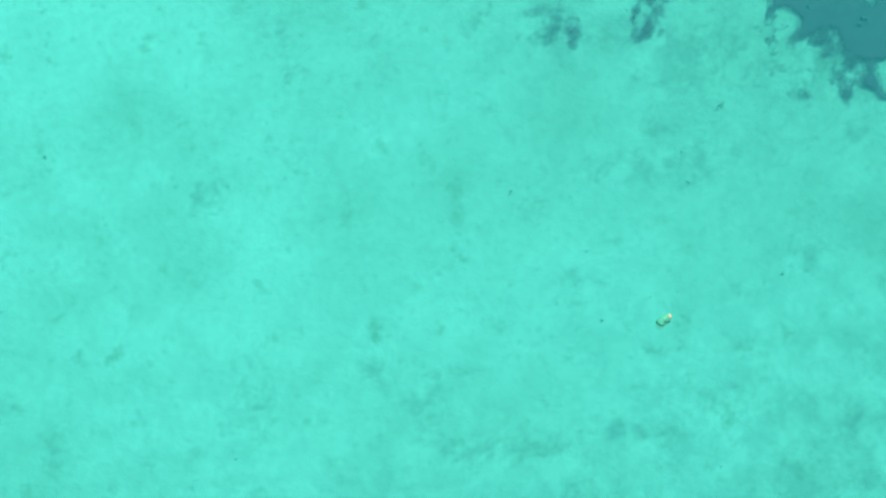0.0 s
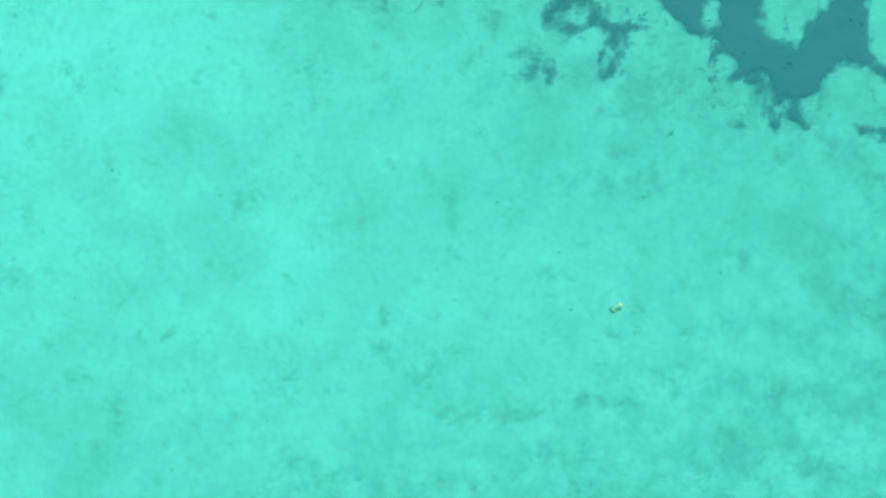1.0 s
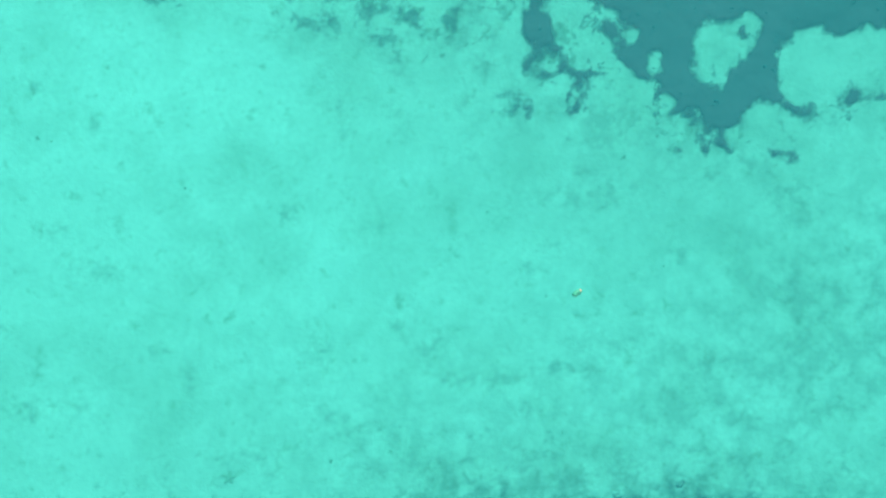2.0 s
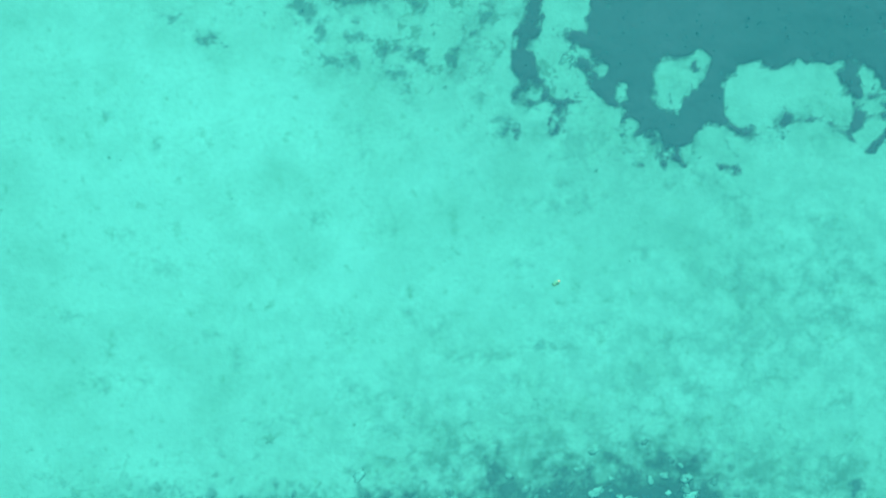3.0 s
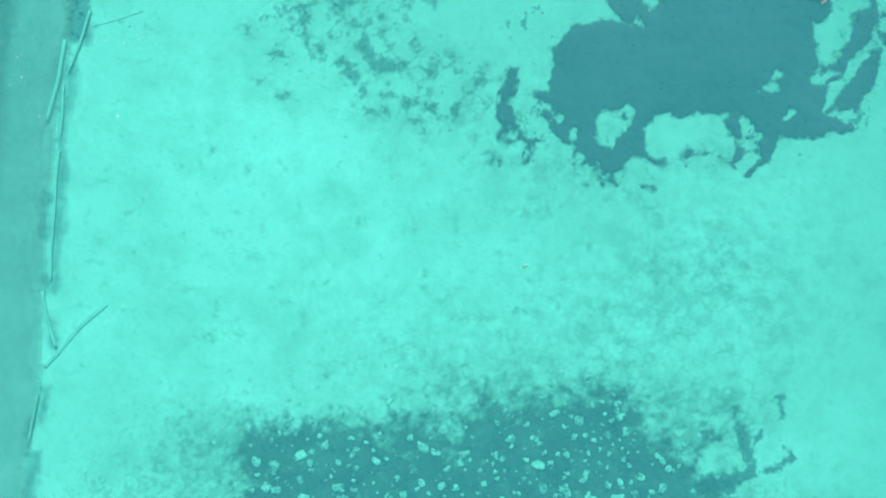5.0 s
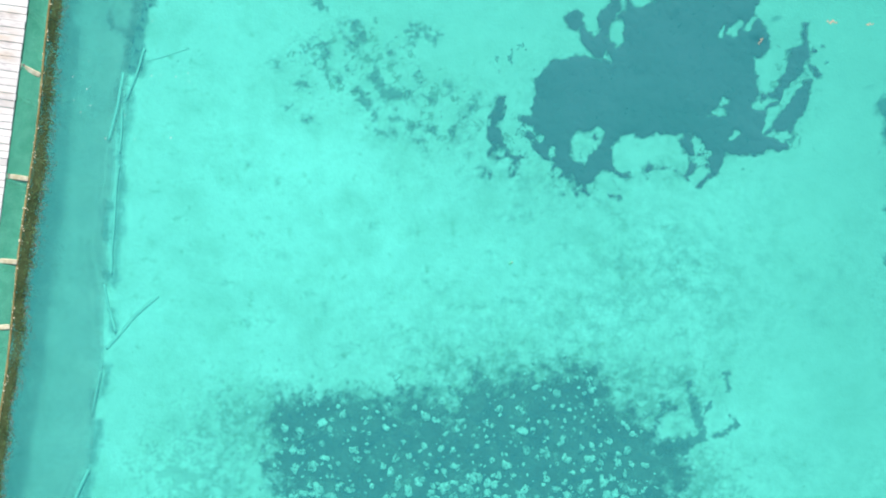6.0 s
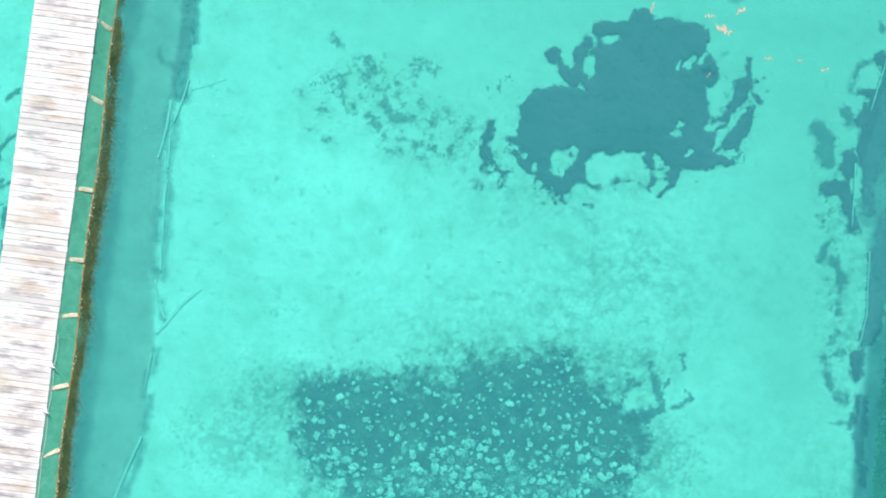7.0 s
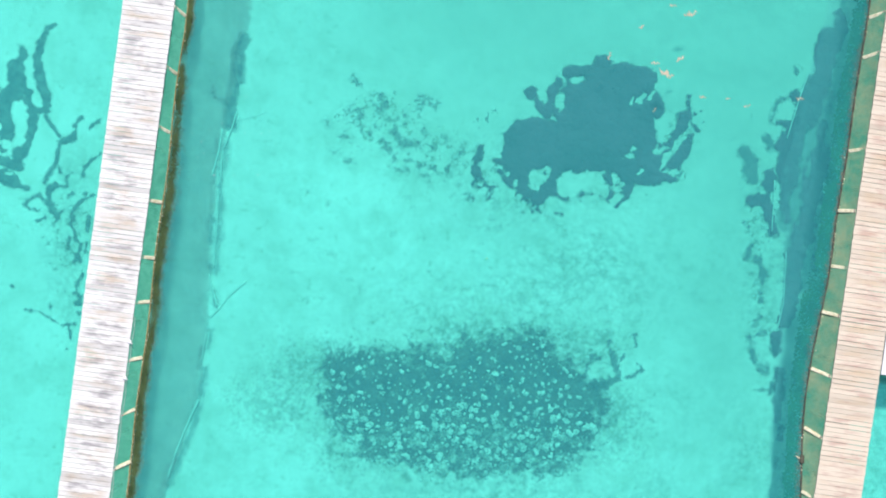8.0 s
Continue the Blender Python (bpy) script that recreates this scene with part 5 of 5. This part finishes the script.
# ---- stones among the weed ----
def stone_share(u, v):
    """How thickly stones lie at u, v, the bed's own axes: few in the dark heart, crowded at its southern side."""
    low = min(1.0, max(0.0, (-8.2 - v) / 2.4)) * min(1.0, max(0.0, (14.4 - abs(v)) / 1.6))
    east = math.exp(-((u - 4.4) / 2.6) ** 2 - ((v + 6.1) / 1.1) ** 2)
    west = math.exp(-((u + 6.6) / 2.4) ** 2 - ((v + 8.6) / 2.2) ** 2)
    heart = math.exp(-((u - 1.0) / 6.0) ** 2 - ((v + 7.6) / 2.2) ** 2)
    reach = math.exp(-((u - 1.8) / 7.2) ** 4)
    return reach * (0.78 * low + 0.6 * east) + 0.30 * heart + 0.26 * west


def stones():
    rnd = random.Random(77)
    kinds = []
    for k in range(9):
        bm = bmesh.new()
        bmesh.ops.create_icosphere(bm, subdivisions=2, radius=1.0)
        for vert in bm.verts:
            p = vert.co * 1.3 + Vector((k * 7.7, k * 3.1, 0))
            vert.co *= 1.0 + 0.75 * noise.noise(p) + 0.35 * noise.noise(p * 3.1)
            vert.co.z *= 0.24
        me = bpy.data.meshes.new("stone")
        bm.to_mesh(me)
        bm.free()
        me.materials.append(STONE)
        me.polygons.foreach_set("use_smooth", [True] * len(me.polygons))
        kinds.append(me)
    laid, taken = [], {}
    for attempt in range(10500):
        u, v = rnd.uniform(-10.5, 12.0), rnd.uniform(-14.6, -4.2)
        if rnd.random() > stone_share(u, v):
            continue
        low = min(1.0, max(0.0, (-8.0 - v) / 3.0))
        s = 0.024 + 0.020 * rnd.random() if rnd.random() < 0.4 else (0.055 + 0.095 * rnd.random() ** 1.7) * (1.0 + 0.40 * low)
        spot = (round(u / 0.36), round(v / 0.36))
        if taken.get(spot, 0) > rnd.random() * (1.2 + low):
            continue
        taken[spot] = taken.get(spot, 0) + 1
        laid.append((u * COS8 - v * SIN8 + 0.2, u * SIN8 + v * COS8, s))
    xs, ys = np.array([p[0] for p in laid]), np.array([p[1] for p in laid])
    grown = spotted_bed.field(xs, ys)
    zs = bed_height(xs, ys) + np.where(grown > 0.05, 0.07, 0.0)
    sv, sf, made = [], [], 0
    for (x, y, s), z, g in zip(laid, zs, grown):
        if g < -0.75 or (g < -0.35 and s > 0.11):
            continue
        shape = pose(x, y, float(z) + s * 0.12, 0, 0, rnd.uniform(0, 360)) @ Matrix.Diagonal((s * rnd.uniform(0.6, 1.8), s, s * 0.8, 1))
        me = kinds[rnd.randrange(9)]
        if made < 300 and s > 0.11:
            ob = new("stone", me)
            ob.matrix_basis = shape
            tagged(ob, "pale limestone stone lying among dark seagrass", "stone", "stones in the seagrass")
            made += 1
        else:
            n = len(sv)
            sv += [shape @ p.co for p in me.vertices]
            sf += [tuple(n + i for i in p.vertices) for p in me.polygons]
    rubble = mesh_object("stone_rubble", sv, sf, RUBBLE, smooth=True)
    tagged(rubble, "small pale limestone rubble strewn among seagrass", "rubble", kind="stuff")


stones()


# ---- floating weed and platform ----
def floating_weed(x, y, size, turn, seed):
    """A wavy stem with leaves growing out of it on both sides."""
    rnd = np.random.RandomState(seed)
    verts, faces = [], []
    joints = 12
    for k in range(joints):
        u = (k / (joints - 1) - 0.5) * 1.5 * size
        v, w = size * 0.16 * math.sin(k * 1.1 + seed) + rnd.normal(0, size * 0.03), size * 0.02
        verts += [(u, v - w, 0.012), (u, v + w, 0.012)]
    faces = [(2 * k, 2 * k + 2, 2 * k + 3, 2 * k + 1) for k in range(joints - 1)]
    for i in range(26):
        k = int(np.clip(rnd.normal(5.5, 3.0), 0, joints - 2))
        up = rnd.rand() < 0.5
        base = (2 * k + 1, 2 * k + 3) if up else (2 * k + 2, 2 * k)
        ax, ay, az = verts[base[0]]
        a, l, w = rnd.uniform(0.3, 2.8) * (1 if up else -1), size * rnd.uniform(0.10, 0.30), size * rnd.uniform(0.008, 0.026)
        ca, sa = math.cos(a), math.sin(a)
        n, z = len(verts), rnd.uniform(0.0, 0.03)
        verts += [(ax + ca * l + sa * w, ay + sa * l - ca * w, z), (ax + ca * l - sa * w, ay + sa * l + ca * w, z)]
        faces.append((base[0], base[1], n, n + 1))
    ob = mesh_object("floating_weed", verts, faces, ORANGE)
    ob.matrix_basis = pose(x, y, 0.012, 0, 0, turn)
    return tagged(ob, "orange brown weed clump floating on water", "seaweed", "floating weed clumps")


floating_weed(11.21, 11.63, 0.60, -12, 90)
floating_weed(11.80, 12.56, 0.36, 33, 91)
floating_weed(12.11, 15.20, 0.50, 18, 92)
floating_weed(10.49, 12.15, 0.30, 8, 93)
floating_weed(9.41, 14.07, 0.25, 48, 94)
floating_weed(13.40, 10.61, 0.28, 8, 95)
floating_weed(14.84, 10.72, 0.20, 18, 96)
floating_weed(15.98, 10.45, 0.25, 18, 97)
floating_weed(7.83, 12.16, 0.30, 78, 98)
floating_weed(10.99, 15.53, 0.30, 8, 99)
floating_weed(10.80, 9.50, 0.20, 68, 100)
floating_weed(18.89, 11.28, 0.30, 8, 101)


def white_platform():
    p = thing("platform", "white flat floating platform moored beside reddish boardwalk", "platform", 26.75, -0.55, 0)
    part("top", box_bm(2.9, 6.0, 0.10, 0.02, (0, 0, 0.92)), WHITE, p)
    part("float", box_bm(2.6, 5.6, 1.2, 0.08, (0, 0, 0.268)), WHITE, p)


white_platform()


def mooring_cleat(y):
    """A pale cleat at the bleached boardwalk's edge: a foot, a neck and two horns."""
    c = thing("mooring_cleat", "pale mooring cleat on the bleached boardwalk's edge", "cleat", west_edge(y) - 0.02, y, 0.955, "mooring cleats")
    part("foot", box_bm(0.16, 0.22, 0.03, 0.008, (0, 0, 0.018)), WHITE, c)
    part("neck", box_bm(0.07, 0.12, 0.09, 0.015, (0, 0, 0.07)), WHITE, c)
    v, f = tube([(-0.10, 0.02, 0.12), (-0.04, 0.01, 0.13), (0.06, -0.01, 0.13), (0.20, -0.05, 0.115)], 0.035, 8, 0.05, 4)
    mesh_object("horn", v, f, WHITE, c, smooth=True)


mooring_cleat(-7.62)
mooring_cleat(-9.66)


def edge_rope(stops):
    """A thin white rope that hangs in shallow curves beside the bleached boardwalk, from stop to stop."""
    pts = []
    for a, b in zip(stops[:-1], stops[1:]):
        for k in range(8):
            y, q = a + (b - a) * k / 8, k / 8
            pts.append((west_edge(y) + 0.07 + 0.10 * q * (1 - q), y, 0.90 - 0.5 * q * (1 - q)))
    v, f = tube(pts, 0.009, 6, 0.1, 17)
    ob = mesh_object("rope", v, f, WHITE, smooth=True)
    return tagged(ob, "thin white rope hanging along bleached boardwalk edge", "rope")


edge_rope([-6.2, -7.62, -9.66, -11.8, -14.9, -18.2])


def floating_toy():
    toy = thing("floating_toy", "small green floating toy with pale tip", "toy", 2.53, -0.20, 0.0)
    toy.matrix_basis = pose(2.53, -0.20, 0.03, 0, 0, 48)
    v, f = tube([(-0.07, 0, 0), (-0.065, 0.004, 0.005), (-0.03, 0.014, 0.01), (0.01, 0, 0.01), (0.035, -0.008, 0.01)], 0.044, 10, 0.3, 5)
    mesh_object("body", v, f, TOY_GREEN, toy, smooth=True)
    v, f = tube([(0.035, -0.008, 0.01), (0.05, -0.008, 0.012), (0.066, -0.01, 0.012)], 0.026, 10, 0.12, 6)
    mesh_object("tip", v, f, STRUT, toy, "pale tip", smooth=True)


floating_toy()


def foam_flecks():
    """Tiny white flecks of foam on the water, in two loose patches."""
    rnd = np.random.RandomState(31)
    verts, faces = [], []
    for cx, cy, sx, sy, count in ((-11.7, 5.4, 0.9, 1.3, 13), (-14.6, 4.6, 0.6, 1.4, 10)):
        for i in range(count):
            x, y, r = rnd.normal(cx, sx), rnd.normal(cy, sy), rnd.uniform(0.008, 0.028)
            n = len(verts)
            for k in range(6):
                a = k * math.pi / 3
                q = r * rnd.uniform(0.6, 1.3)
                verts.append((x + q * math.cos(a), y + q * math.sin(a), 0.008))
            verts.append((x, y, 0.008 + r * 0.5))
            faces += [(n + k, n + (k + 1) % 6, n + 6) for k in range(6)]
    ob = mesh_object("foam_flecks", verts, faces, WHITE)
    return tagged(ob, "tiny white foam flecks floating on water", "foam", kind="stuff")


foam_flecks()
